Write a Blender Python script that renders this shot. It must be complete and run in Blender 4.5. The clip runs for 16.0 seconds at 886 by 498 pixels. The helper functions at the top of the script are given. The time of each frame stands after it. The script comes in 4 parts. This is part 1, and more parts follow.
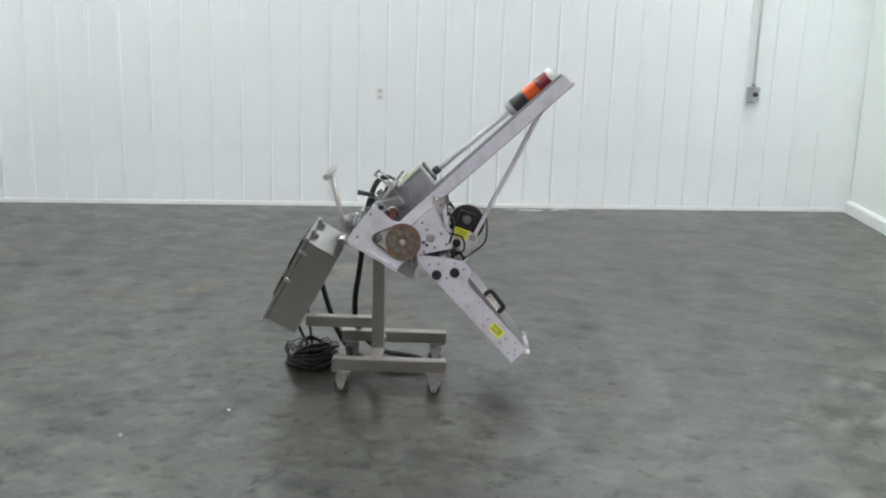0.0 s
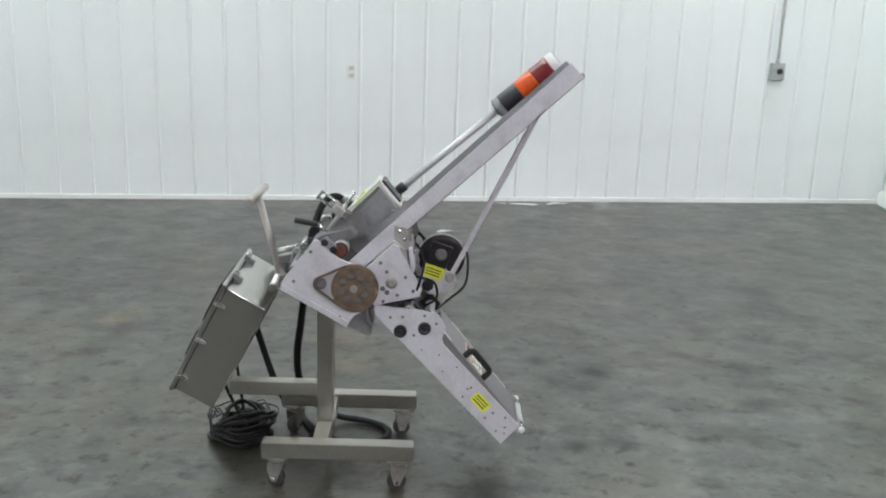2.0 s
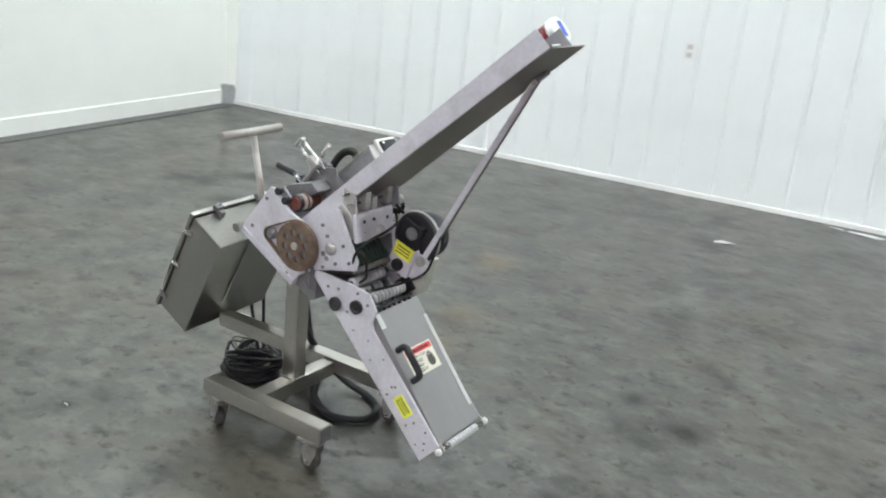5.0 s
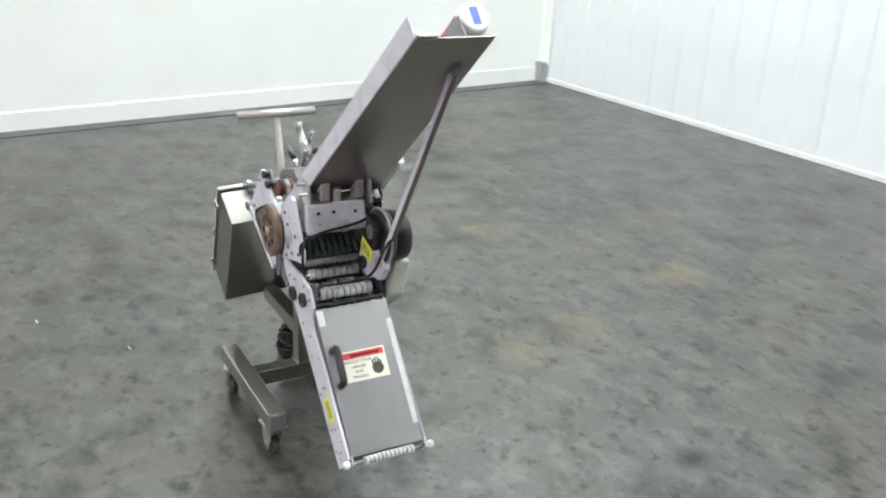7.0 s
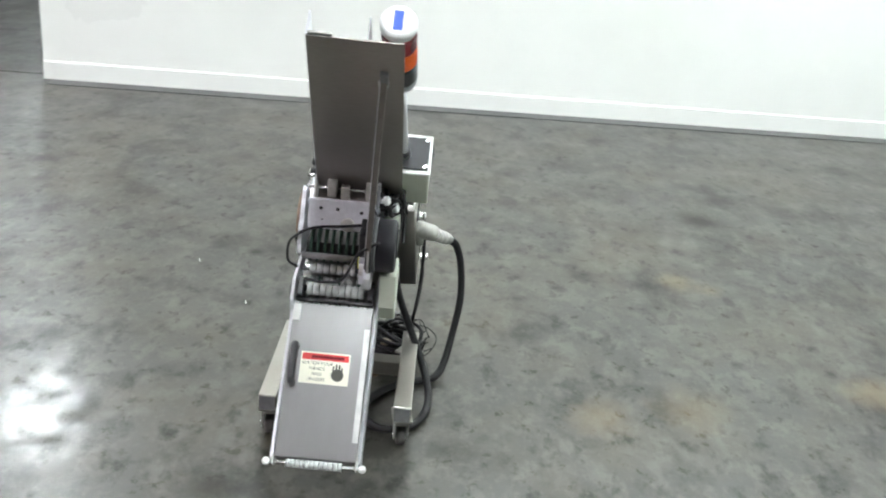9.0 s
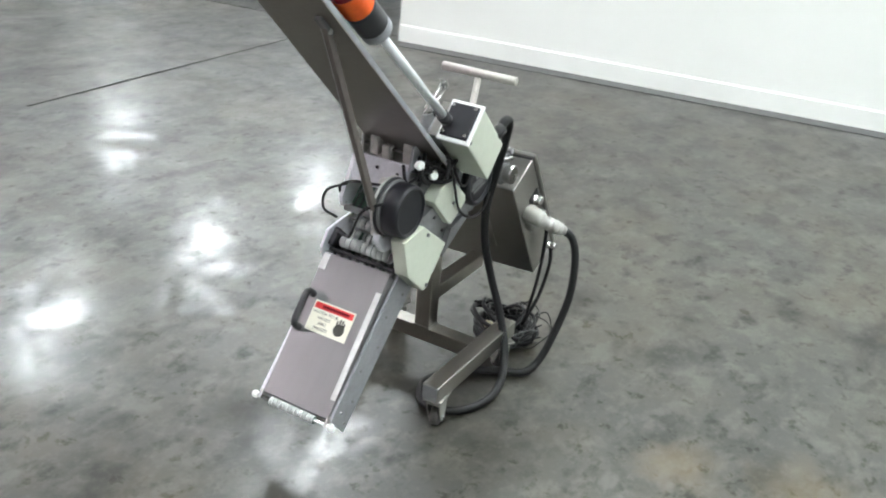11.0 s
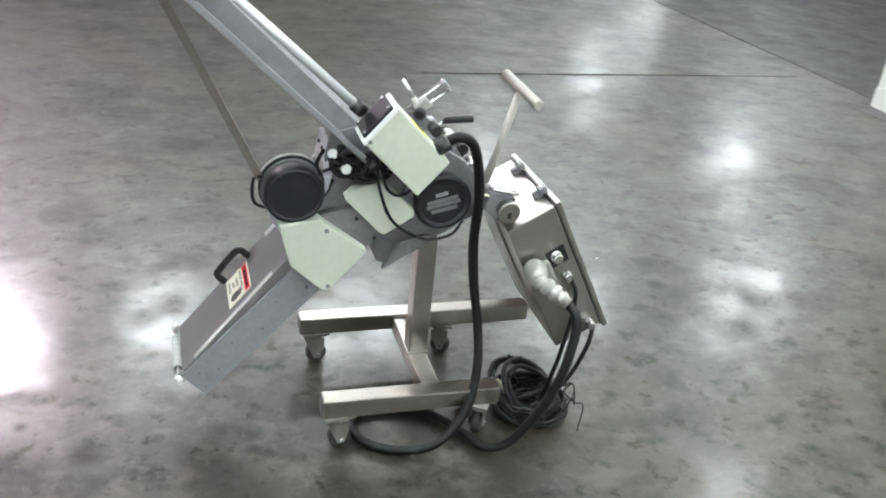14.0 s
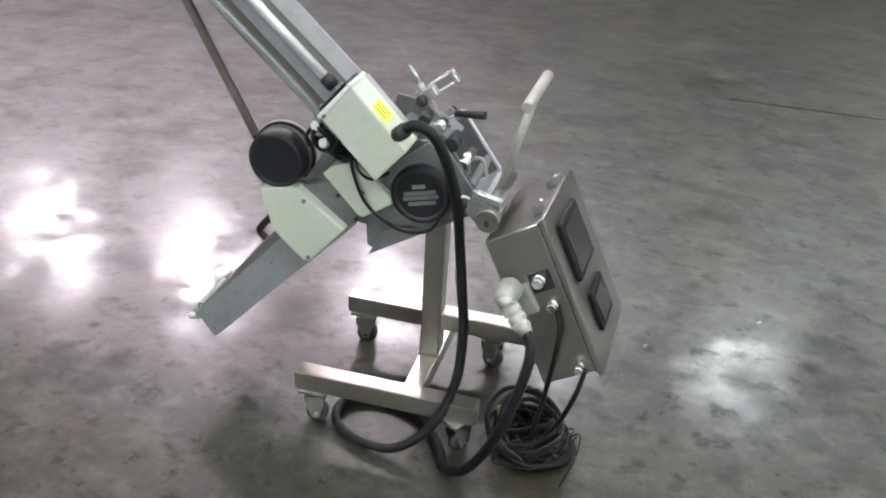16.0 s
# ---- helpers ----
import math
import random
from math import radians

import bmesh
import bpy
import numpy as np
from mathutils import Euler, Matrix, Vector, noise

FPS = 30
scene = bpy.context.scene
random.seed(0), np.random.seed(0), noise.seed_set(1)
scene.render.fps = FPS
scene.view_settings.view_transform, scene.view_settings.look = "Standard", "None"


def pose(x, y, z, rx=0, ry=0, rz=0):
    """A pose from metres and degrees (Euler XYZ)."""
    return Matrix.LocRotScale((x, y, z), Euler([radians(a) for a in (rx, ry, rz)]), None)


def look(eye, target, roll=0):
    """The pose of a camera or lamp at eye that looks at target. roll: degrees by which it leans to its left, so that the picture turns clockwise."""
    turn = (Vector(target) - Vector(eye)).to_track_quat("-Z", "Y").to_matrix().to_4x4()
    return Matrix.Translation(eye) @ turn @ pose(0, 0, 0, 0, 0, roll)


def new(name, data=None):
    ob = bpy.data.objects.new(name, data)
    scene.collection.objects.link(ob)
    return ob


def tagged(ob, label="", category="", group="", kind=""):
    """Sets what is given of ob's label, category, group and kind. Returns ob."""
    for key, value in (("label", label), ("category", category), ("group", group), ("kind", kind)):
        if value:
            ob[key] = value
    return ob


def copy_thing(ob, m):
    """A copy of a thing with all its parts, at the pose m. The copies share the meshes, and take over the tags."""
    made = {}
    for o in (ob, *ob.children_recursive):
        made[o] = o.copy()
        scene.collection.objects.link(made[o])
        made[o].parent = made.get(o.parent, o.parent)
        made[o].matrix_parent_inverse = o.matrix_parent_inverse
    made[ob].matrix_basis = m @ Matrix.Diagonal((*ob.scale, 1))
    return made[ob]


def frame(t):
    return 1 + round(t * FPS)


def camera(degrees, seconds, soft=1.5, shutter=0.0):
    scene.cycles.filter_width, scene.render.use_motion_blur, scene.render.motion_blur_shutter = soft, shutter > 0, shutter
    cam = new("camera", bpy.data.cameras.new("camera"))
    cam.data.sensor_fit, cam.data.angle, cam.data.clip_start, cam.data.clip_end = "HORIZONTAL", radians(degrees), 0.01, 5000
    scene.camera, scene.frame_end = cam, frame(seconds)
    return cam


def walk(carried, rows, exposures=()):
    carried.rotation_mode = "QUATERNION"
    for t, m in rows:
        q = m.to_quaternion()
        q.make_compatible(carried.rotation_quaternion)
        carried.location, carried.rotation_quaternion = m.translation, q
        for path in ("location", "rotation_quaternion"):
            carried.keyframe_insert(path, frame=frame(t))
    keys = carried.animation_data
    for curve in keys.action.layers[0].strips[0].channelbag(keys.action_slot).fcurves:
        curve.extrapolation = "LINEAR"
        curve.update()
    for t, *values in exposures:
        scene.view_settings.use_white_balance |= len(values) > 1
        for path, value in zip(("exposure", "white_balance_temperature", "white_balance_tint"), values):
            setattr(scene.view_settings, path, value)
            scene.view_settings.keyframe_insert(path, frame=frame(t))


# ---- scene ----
cam = camera(50.2, 16.0, soft=2.0, shutter=0.5)
EXPOSURES = [(0.0,-0.28,6500,9),(4.0,-0.06,6500,9),(7.0,0.36,6500,9),(10.0,0.44,6500,9),(13.0,0.42,6500,10),(16.0,-0.02,6550,10)]
PATH = [
    (0, (0.189, -4.058, 1.525), (0.195, -2.107, 1.083), 1.9),
    (0.5, (0.155, -3.807, 1.525), (0.213, -1.853, 1.106), 1.7),
    (1, (0.181, -3.521, 1.529), (0.255, -1.57, 1.091), 1.7),
    (1.5, (0.206, -3.24, 1.547), (0.255, -1.301, 1.058), 1.6),
    (2, (0.27, -3.002, 1.555), (0.294, -1.068, 1.045), 1.9),
    (2.5, (0.41, -2.829, 1.545), (0.264, -0.914, 0.985), 2.0),
    (3, (0.627, -2.738, 1.538), (0.342, -0.842, 0.97), 3.4),
    (3.5, (0.902, -2.632, 1.534), (0.459, -0.773, 0.945), 4.0),
    (4, (1.204, -2.535, 1.541), (0.547, -0.745, 0.937), 3.8),
    (4.5, (1.503, -2.383, 1.55), (0.679, -0.664, 0.947), 5.2),
    (7, (2.536, -1.002, 1.674), (0.928, -0.072, 0.932), 3.2),
    (7.5, (2.624, -0.678, 1.693), (0.926, 0.063, 0.939), 3.9),
    (8, (2.685, -0.386, 1.688), (0.915, 0.159, 0.934), 5.2),
    (8.5, (2.661, -0.081, 1.677), (0.835, 0.182, 0.905), 5.4),
    (9, (2.639, 0.238, 1.716), (0.8, 0.269, 0.931), 5.9),
    (9.5, (2.552, 0.523, 1.696), (0.724, 0.357, 0.902), 6.3),
    (10, (2.476, 0.812, 1.699), (0.711, 0.37, 0.868), 5.4),
    (12.5, (1.486, 1.842, 1.686), (0.25, 0.561, 0.775), 7.0),
    (13, (1.183, 1.973, 1.668), (0.119, 0.559, 0.738), 7.6),
    (13.5, (0.873, 2.098, 1.669), (0.08, 0.514, 0.74), 7.0),
    (14, (0.607, 2.188, 1.668), (0.041, 0.505, 0.748), 6.2),
    (14.5, (0.295, 2.233, 1.662), (-0.027, 0.504, 0.71), 5.8),
    (15, (0.025, 2.216, 1.694), (-0.037, 0.483, 0.698), 4.6),
    (15.5, (-0.304, 2.161, 1.668), (-0.128, 0.43, 0.681), 3.5),
    (16, (-0.606, 2.102, 1.644), (-0.189, 0.394, 0.691), 3.5),
]
walk(cam, [(t, look(eye, target, lean)) for t, eye, target, lean in PATH], EXPOSURES)

# ---- light: enclosed hall, rows of ceiling lamps, a faint grey world ----
world = bpy.data.worlds.new("world")
world.use_nodes = True
world.node_tree.nodes["Background"].inputs[0].default_value = (0.8, 0.9, 1.0, 1)
world.node_tree.nodes["Background"].inputs[1].default_value = 0.02
scene.world = world
LAMP_STRENGTH = 104.0
LAMP_COLOUR = (0.915, 0.985, 1.005, 1)
WARM_STRENGTH = 250.0
WARM_COLOUR = (1.06, 0.93, 1.03, 1)


# ---- materials ----
def material(name, colour, rough=0.5, metal=0.0, grain=0.12, scale=30.0, bump=0.0, stretch=(1, 1, 1), spread=0.0, stain=None, stain_scale=3.0, stain_amount=0.0, **extra):
    """A principled surface with fine grain, broad stains and a little relief, all in metres of the object."""
    m = bpy.data.materials.new(name)
    m.use_nodes = True
    n, l = m.node_tree.nodes, m.node_tree.links
    p = n["Principled BSDF"]
    co = n.new("ShaderNodeTexCoord")
    mp = n.new("ShaderNodeMapping")
    mp.inputs["Scale"].default_value = stretch
    l.new(co.outputs["Object"], mp.inputs[0])
    fine = n.new("ShaderNodeTexNoise")
    fine.inputs["Scale"].default_value = scale
    fine.inputs["Detail"].default_value = 6
    l.new(mp.outputs[0], fine.inputs["Vector"])
    broad = n.new("ShaderNodeTexNoise")
    broad.inputs["Scale"].default_value = stain_scale
    broad.inputs["Detail"].default_value = 5
    l.new(co.outputs["Object"], broad.inputs["Vector"])
    ramp = n.new("ShaderNodeMapRange")
    ramp.inputs[1].default_value, ramp.inputs[2].default_value = 0.3, 0.7
    ramp.inputs[3].default_value, ramp.inputs[4].default_value = 1 - grain, 1 + grain
    l.new(fine.outputs["Fac"], ramp.inputs[0])
    mul = n.new("ShaderNodeVectorMath")
    mul.operation = "SCALE"
    mul.inputs[0].default_value = colour
    l.new(ramp.outputs[0], mul.inputs["Scale"])
    out = mul.outputs[0]
    if stain is not None:
        edge = n.new("ShaderNodeMapRange")
        edge.inputs[1].default_value, edge.inputs[2].default_value = 0.5, 0.72
        edge.inputs[4].default_value = stain_amount
        l.new(broad.outputs["Fac"], edge.inputs[0])
        mix = n.new("ShaderNodeMix")
        mix.data_type = "RGBA"
        mix.inputs[7].default_value = (*stain, 1)
        l.new(edge.outputs[0], mix.inputs[0])
        l.new(out, mix.inputs[6])
        out = mix.outputs[2]
    l.new(out, p.inputs["Base Color"])
    rr = n.new("ShaderNodeMapRange")
    rr.inputs[1].default_value, rr.inputs[2].default_value = 0.3, 0.7
    rr.inputs[3].default_value, rr.inputs[4].default_value = max(0.02, rough - spread), min(1, rough + spread)
    l.new(broad.outputs["Fac"], rr.inputs[0])
    l.new(rr.outputs[0], p.inputs["Roughness"])
    p.inputs["Metallic"].default_value = metal
    if bump:
        b = n.new("ShaderNodeBump")
        b.inputs["Strength"].default_value = bump
        b.inputs["Distance"].default_value = 0.002
        l.new(fine.outputs["Fac"], b.inputs["Height"])
        l.new(b.outputs[0], p.inputs["Normal"])
    for key, value in extra.items():
        p.inputs[key.replace("_", " ")].default_value = value
    return m


def concrete(name="polished_concrete", tone=1.0, gloss=1.0):
    """Polished grey slab: cloudy tone, dark scuffs, rusty traces, pits, and gloss that varies from spot to spot."""
    m = bpy.data.materials.new(name)
    m.use_nodes = True
    n, l = m.node_tree.nodes, m.node_tree.links
    p = n["Principled BSDF"]
    co = n.new("ShaderNodeTexCoord")

    def noise_of(scale, detail=6, rough=0.6, warp=0.0, stretch=None):
        t = n.new("ShaderNodeTexNoise")
        t.inputs["Scale"].default_value, t.inputs["Detail"].default_value = scale, detail
        t.inputs["Roughness"].default_value, t.inputs["Distortion"].default_value = rough, warp
        src = co.outputs["Object"]
        if stretch:
            mp = n.new("ShaderNodeMapping")
            mp.inputs["Scale"].default_value, mp.inputs["Rotation"].default_value = stretch[:3], (0, 0, stretch[3])
            l.new(src, mp.inputs[0])
            src = mp.outputs[0]
        l.new(src, t.inputs["Vector"])
        return t.outputs["Fac"]

    def span(src, a, b, c, d):
        r = n.new("ShaderNodeMapRange")
        for k, v in enumerate((a, b, c, d)):
            r.inputs[k + 1].default_value = v
        l.new(src, r.inputs[0])
        return r.outputs[0]

    def blend(fac, a, b):
        x = n.new("ShaderNodeMix")
        x.data_type = "RGBA"
        l.new(fac, x.inputs[0])
        for k, v in ((6, a), (7, b)):
            if isinstance(v, tuple):
                x.inputs[k].default_value = (*v, 1)
            else:
                l.new(v, x.inputs[k])
        return x.outputs[2]

    def grey(v):
        return (v * tone, 0.955 * v * tone, 0.76 * v * tone)

    def spot(x, y, size, amount):
        """A ragged-edged mark round a place on the floor."""
        d = n.new("ShaderNodeVectorMath")
        d.operation = "DISTANCE"
        d.inputs[1].default_value = (x, y, 0)
        l.new(co.outputs["Object"], d.inputs[0])
        e = n.new("ShaderNodeMath")
        e.operation = "MULTIPLY_ADD"
        e.inputs[1].default_value = size * 1.6
        l.new(ragged, e.inputs[0])
        l.new(d.outputs["Value"], e.inputs[2])
        return span(e.outputs[0], size * 1.1, size * 2.0, amount * 0.85, 0)

    ragged = noise_of(7, 5, 0.6)
    base = blend(span(noise_of(0.7, 4, 0.55, 0.1), 0.36, 0.64, 0, 1), grey(0.020), grey(0.034))
    base = blend(span(noise_of(1.5, 5, 0.6, 0.1), 0.44, 0.66, 0, 0.7), base, (0.048 * tone, 0.038 * tone, 0.021 * tone))
    # trowelled patches, paler and darker, with ragged edges
    base = blend(span(noise_of(8.0, 8, 0.66, 0.2, (0.9, 1.15, 1, 0.2)), 0.49, 0.62, 0, 0.80), base, grey(0.066))
    worn = span(noise_of(3.0, 9, 0.62, 0.15, (0.9, 1.2, 1, 0.3)), 0.51, 0.66, 0, 0.72)
    base = blend(worn, base, grey(0.007))
    rubbed = span(noise_of(8.5, 8, 0.62, 0.15, (0.85, 1.2, 1, 0.5)), 0.54, 0.68, 0, 0.75)
    base = blend(rubbed, base, grey(0.009))
    base = blend(span(noise_of(34, 6, 0.6, 0.2), 0.54, 0.72, 0, 0.40), base, grey(0.085))
    for x, y, size, amount in ((-0.42, 1.95, 0.13, 0.8), (-1.25, 1.37, 0.10, 0.7), (-1.20, 1.50, 0.07, 0.6), (-0.07, 0.88, 0.12, 0.6), (-0.18, 1.20, 0.14, 0.45)):
        base = blend(spot(x, y, size, amount), base, (0.110, 0.076, 0.030))
    pits = span(noise_of(13, 8, 0.68, 0.2), 0.57, 0.64, 0, 0.55)
    marks = [span(worn, 0, 1, 0, 0.5), span(rubbed, 0, 1, 0, 0.6), pits]
    # darker, duller spots at fixed places
    for x, y, size, amount in ((0.48, -0.28, 0.10, 0.6), (1.0, 0.87, 0.10, 0.75), (0.99, 0.01, 0.022, 0.8), (0.82, 0.14, 0.06, 0.6), (-2.1, 1.65, 0.14, 0.7), (2.13, 2.15, 0.14, 0.6), (-1.15, -0.51, 0.05, 0.7), (0.76, 0.98, 0.07, 0.7)):
        mark = spot(x, y, size, amount)
        marks.append(mark)
        base = blend(mark, base, grey(0.010))
    l.new(base, p.inputs["Base Color"])
    l.new(span(noise_of(3.5, 6, 0.6, 0.1), 0.30, 0.70, 0.33, 0.48), p.inputs["Roughness"])
    matte = marks[0]
    for other in marks[1:]:
        most = n.new("ShaderNodeMath")
        most.operation = "MAXIMUM"
        l.new(matte, most.inputs[0])
        l.new(other, most.inputs[1])
        matte = most.outputs[0]
    l.new(span(matte, 0, 0.8, 0.64 * gloss, 0.04 * gloss), p.inputs["Specular IOR Level"])
    # extra coat added near the discharge arm so lamp reflections glow stronger there
    far = n.new("ShaderNodeVectorMath")
    far.operation = "DISTANCE"
    far.inputs[1].default_value = (1.35, -0.65, 0)
    l.new(co.outputs["Object"], far.inputs[0])
    glow_coat = span(far.outputs["Value"], 0.3, 1.8, 1, 0)
    polish = noise_of(6.5, 8, 0.70, 0.15)
    keep = n.new("ShaderNodeMath")
    keep.operation = "MULTIPLY_ADD"
    l.new(glow_coat, keep.inputs[0])
    l.new(span(polish, 0.42, 0.60, 0.42, 0.05), keep.inputs[1])
    dull = n.new("ShaderNodeMath")
    dull.operation = "MULTIPLY"
    l.new(span(polish, 0.40, 0.58, 0.56, 0.05), dull.inputs[0])
    l.new(span(matte, 0, 1, gloss, 0.0), dull.inputs[1])
    l.new(dull.outputs[0], keep.inputs[2])
    l.new(keep.outputs[0], p.inputs["Coat Weight"])
    l.new(span(noise_of(2.0, 6, 0.6, 0.1), 0.35, 0.66, 0.11, 0.21), p.inputs["Coat Roughness"])

    def relief(height, strength, distance, under=None):
        b = n.new("ShaderNodeBump")
        b.inputs["Strength"].default_value, b.inputs["Distance"].default_value = strength, distance
        l.new(height, b.inputs["Height"])
        if under is not None:
            l.new(under, b.inputs["Normal"])
        return b.outputs[0]

    trowel = relief(noise_of(6, 5, 0.55, 0.2), 0.12, 0.008)
    l.new(relief(noise_of(14, 8, 0.7), 0.18, 0.004, trowel), p.inputs["Normal"])
    l.new(relief(noise_of(38, 5, 0.62, 0.3), 0.20, 0.0025), p.inputs["Coat Normal"])
    return m


def glow(name, colour, strength):
    m = bpy.data.materials.new(name)
    m.use_nodes = True
    p = m.node_tree.nodes["Principled BSDF"]
    p.inputs["Base Color"].default_value = colour
    p.inputs["Emission Color"].default_value = colour
    p.inputs["Emission Strength"].default_value = strength
    return m


CONCRETE = concrete()
# darkened concrete: the dim reflection beyond the opening is put into its tone
CONCRETE_DIMMED = concrete("dimmed_concrete", 0.55, 0.45)
CONCRETE_JOINT = concrete("joint_mortar", 0.8, 0.9)
WALL_STEEL = material("white_painted_steel", (0.80, 0.83, 0.83), 0.38, grain=0.02, scale=3, stain=(0.66, 0.69, 0.69), stain_amount=0.35, stain_scale=1.2, spread=0.08)
WALL_SMOOTH = material("white_wall_board", (0.84, 0.86, 0.82), 0.35, grain=0.02, scale=2, stain=(0.74, 0.76, 0.70), stain_amount=0.3, stain_scale=0.8, spread=0.08)
CURB = material("white_curb_paint", (0.82, 0.83, 0.81), 0.45, grain=0.03, scale=8, stain=(0.66, 0.66, 0.63), stain_amount=0.3, stain_scale=4)
DARK_WALL = material("dark_enclosing_wall", (0.10, 0.10, 0.095), 0.7, grain=0.1, scale=2)
CEILING = material("grey_ceiling_paint", (0.20, 0.20, 0.19), 0.8, grain=0.05, scale=2)
DARK_STRIP = material("dark_floor_band", (0.07, 0.071, 0.07), 0.45, grain=0.2, scale=12, bump=0.2)
STEEL = material("brushed_stainless", (0.385, 0.375, 0.35), 0.31, 1.0, grain=0.06, scale=60, stretch=(1, 1, 14))
CHUTE = material("dull_stainless_sheet", (0.29, 0.265, 0.24), 0.32, 1.0, grain=0.06, scale=50, stretch=(8, 1, 1))
STEEL_WARM = material("stainless_tube", (0.41, 0.39, 0.355), 0.28, 1.0, grain=0.05, scale=70, stretch=(1, 6, 1), stain=(0.34, 0.29, 0.25), stain_amount=0.35, stain_scale=3)
POLE = material("satin_aluminium_tube", (0.66, 0.67, 0.68), 0.5, 0.45, grain=0.04, scale=60)
CRANK = material("dull_crank_steel", (0.42, 0.40, 0.37), 0.5, 0.6, grain=0.08, scale=60, spread=0.06)
CHROME = material("bright_steel", (0.74, 0.74, 0.73), 0.26, 1.0, grain=0.06, scale=40)
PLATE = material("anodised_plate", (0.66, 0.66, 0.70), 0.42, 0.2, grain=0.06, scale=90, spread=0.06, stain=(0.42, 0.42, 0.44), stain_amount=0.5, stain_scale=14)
# PLATE with shade put into its grey for far sides; also plain grey parts
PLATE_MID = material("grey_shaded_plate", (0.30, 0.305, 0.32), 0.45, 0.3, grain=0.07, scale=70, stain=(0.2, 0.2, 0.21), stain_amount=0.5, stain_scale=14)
# dark castings and screws; also light plates with their shade put into the colour
PLATE_DARK = material("cast_and_shaded_plate", (0.20, 0.20, 0.205), 0.5, 0.35, grain=0.12, scale=60, stain=(0.12, 0.12, 0.12), stain_amount=0.6, stain_scale=12)
COVER = material("pale_green_grey_paint", (0.55, 0.585, 0.49), 0.42, grain=0.03, scale=50, spread=0.05, stain=(0.46, 0.48, 0.40), stain_amount=0.4, stain_scale=8)
CAST = material("cast_aluminium", (0.48, 0.47, 0.445), 0.45, 0.6, grain=0.15, scale=40, bump=0.15)
BLACK = material("black_plastic", (0.016, 0.016, 0.018), 0.38, grain=0.2, scale=50, spread=0.08)
RUBBER = material("black_rubber_hose", (0.008, 0.008, 0.0085), 0.55, grain=0.25, scale=60, bump=0.2, Specular_IOR_Level=0.3)
NAVY = material("black_enamel", (0.009, 0.0095, 0.013), 0.42, grain=0.2, scale=50)
RUST = material("worn_brown_pulley", (0.20, 0.145, 0.105), 0.55, 0.5, grain=0.3, scale=45, bump=0.3, stain=(0.10, 0.07, 0.05), stain_amount=0.7, stain_scale=20)
YELLOW = material("yellow_sticker", (0.80, 0.84, 0.06), 0.45, grain=0.04, scale=60)
INK = material("dark_ink", (0.05, 0.05, 0.04), 0.6)
RED_LENS = material("red_lens", (0.20, 0.010, 0.016), 0.25, grain=0.08, scale=60, Transmission_Weight=0.15)
AMBER_LENS = material("amber_lens", (0.75, 0.105, 0.012), 0.25, grain=0.08, scale=60, Transmission_Weight=0.1)
WHITE = material("white_plastic", (0.78, 0.79, 0.77), 0.35, grain=0.04, scale=40)
BLUE = material("blue_label", (0.03, 0.10, 0.55), 0.4)
CREAM = material("cream_label", (0.80, 0.78, 0.66), 0.4, grain=0.03, scale=40)
RED = material("red_band", (0.62, 0.03, 0.03), 0.4)
ROLLER = material("grey_roller_sleeve", (0.36, 0.37, 0.36), 0.45, grain=0.15, scale=60)
SLEEVE = material("pale_roller_sleeve", (0.52, 0.54, 0.53), 0.45, grain=0.1, scale=60)
GREEN = material("green_belt", (0.025, 0.06, 0.042), 0.6, grain=0.2, scale=60)
DECK = material("grey_belt_deck", (0.17, 0.17, 0.165), 0.5, grain=0.1, scale=40)
CASTER = material("caster_fork_zinc", (0.36, 0.35, 0.325), 0.42, 0.8, grain=0.15, scale=40)
TREAD = material("dark_caster_tread", (0.05, 0.045, 0.042), 0.6, grain=0.2, scale=60)
CONDUIT = material("galvanised_box", (0.42, 0.43, 0.43), 0.45, 0.5, grain=0.15, scale=40)
SMOKE = material("dark_window", (0.014, 0.010, 0.012), 0.18, grain=0.3, scale=30, Specular_IOR_Level=0.3)
TAPE = material("white_tape", (0.58, 0.58, 0.57), 0.5, grain=0.1, scale=30)
# strut colour holds the shade of its far faces
STRUT = material("shade_dark_strut_steel", (0.17, 0.15, 0.135), 0.42, 0.5, grain=0.08, scale=40)
HUB_RED = material("red_roller", (0.17, 0.055, 0.04), 0.5, grain=0.2, scale=60)
WIRE_GREY = material("grey_wire_jacket", (0.07, 0.07, 0.07), 0.5, grain=0.15, scale=60)
PLUG_CAST = material("dull_cast_plug", (0.33, 0.33, 0.30), 0.42, 0.3, grain=0.15, scale=40, bump=0.15)
PLUG = material("dirty_beige_plastic", (0.30, 0.27, 0.19), 0.5, grain=0.15, scale=60)
GLOW = glow("lamp_diffuser", LAMP_COLOUR, LAMP_STRENGTH)
GLOW_WARM = glow("pinkish_lamp_diffuser", WARM_COLOUR, WARM_STRENGTH)


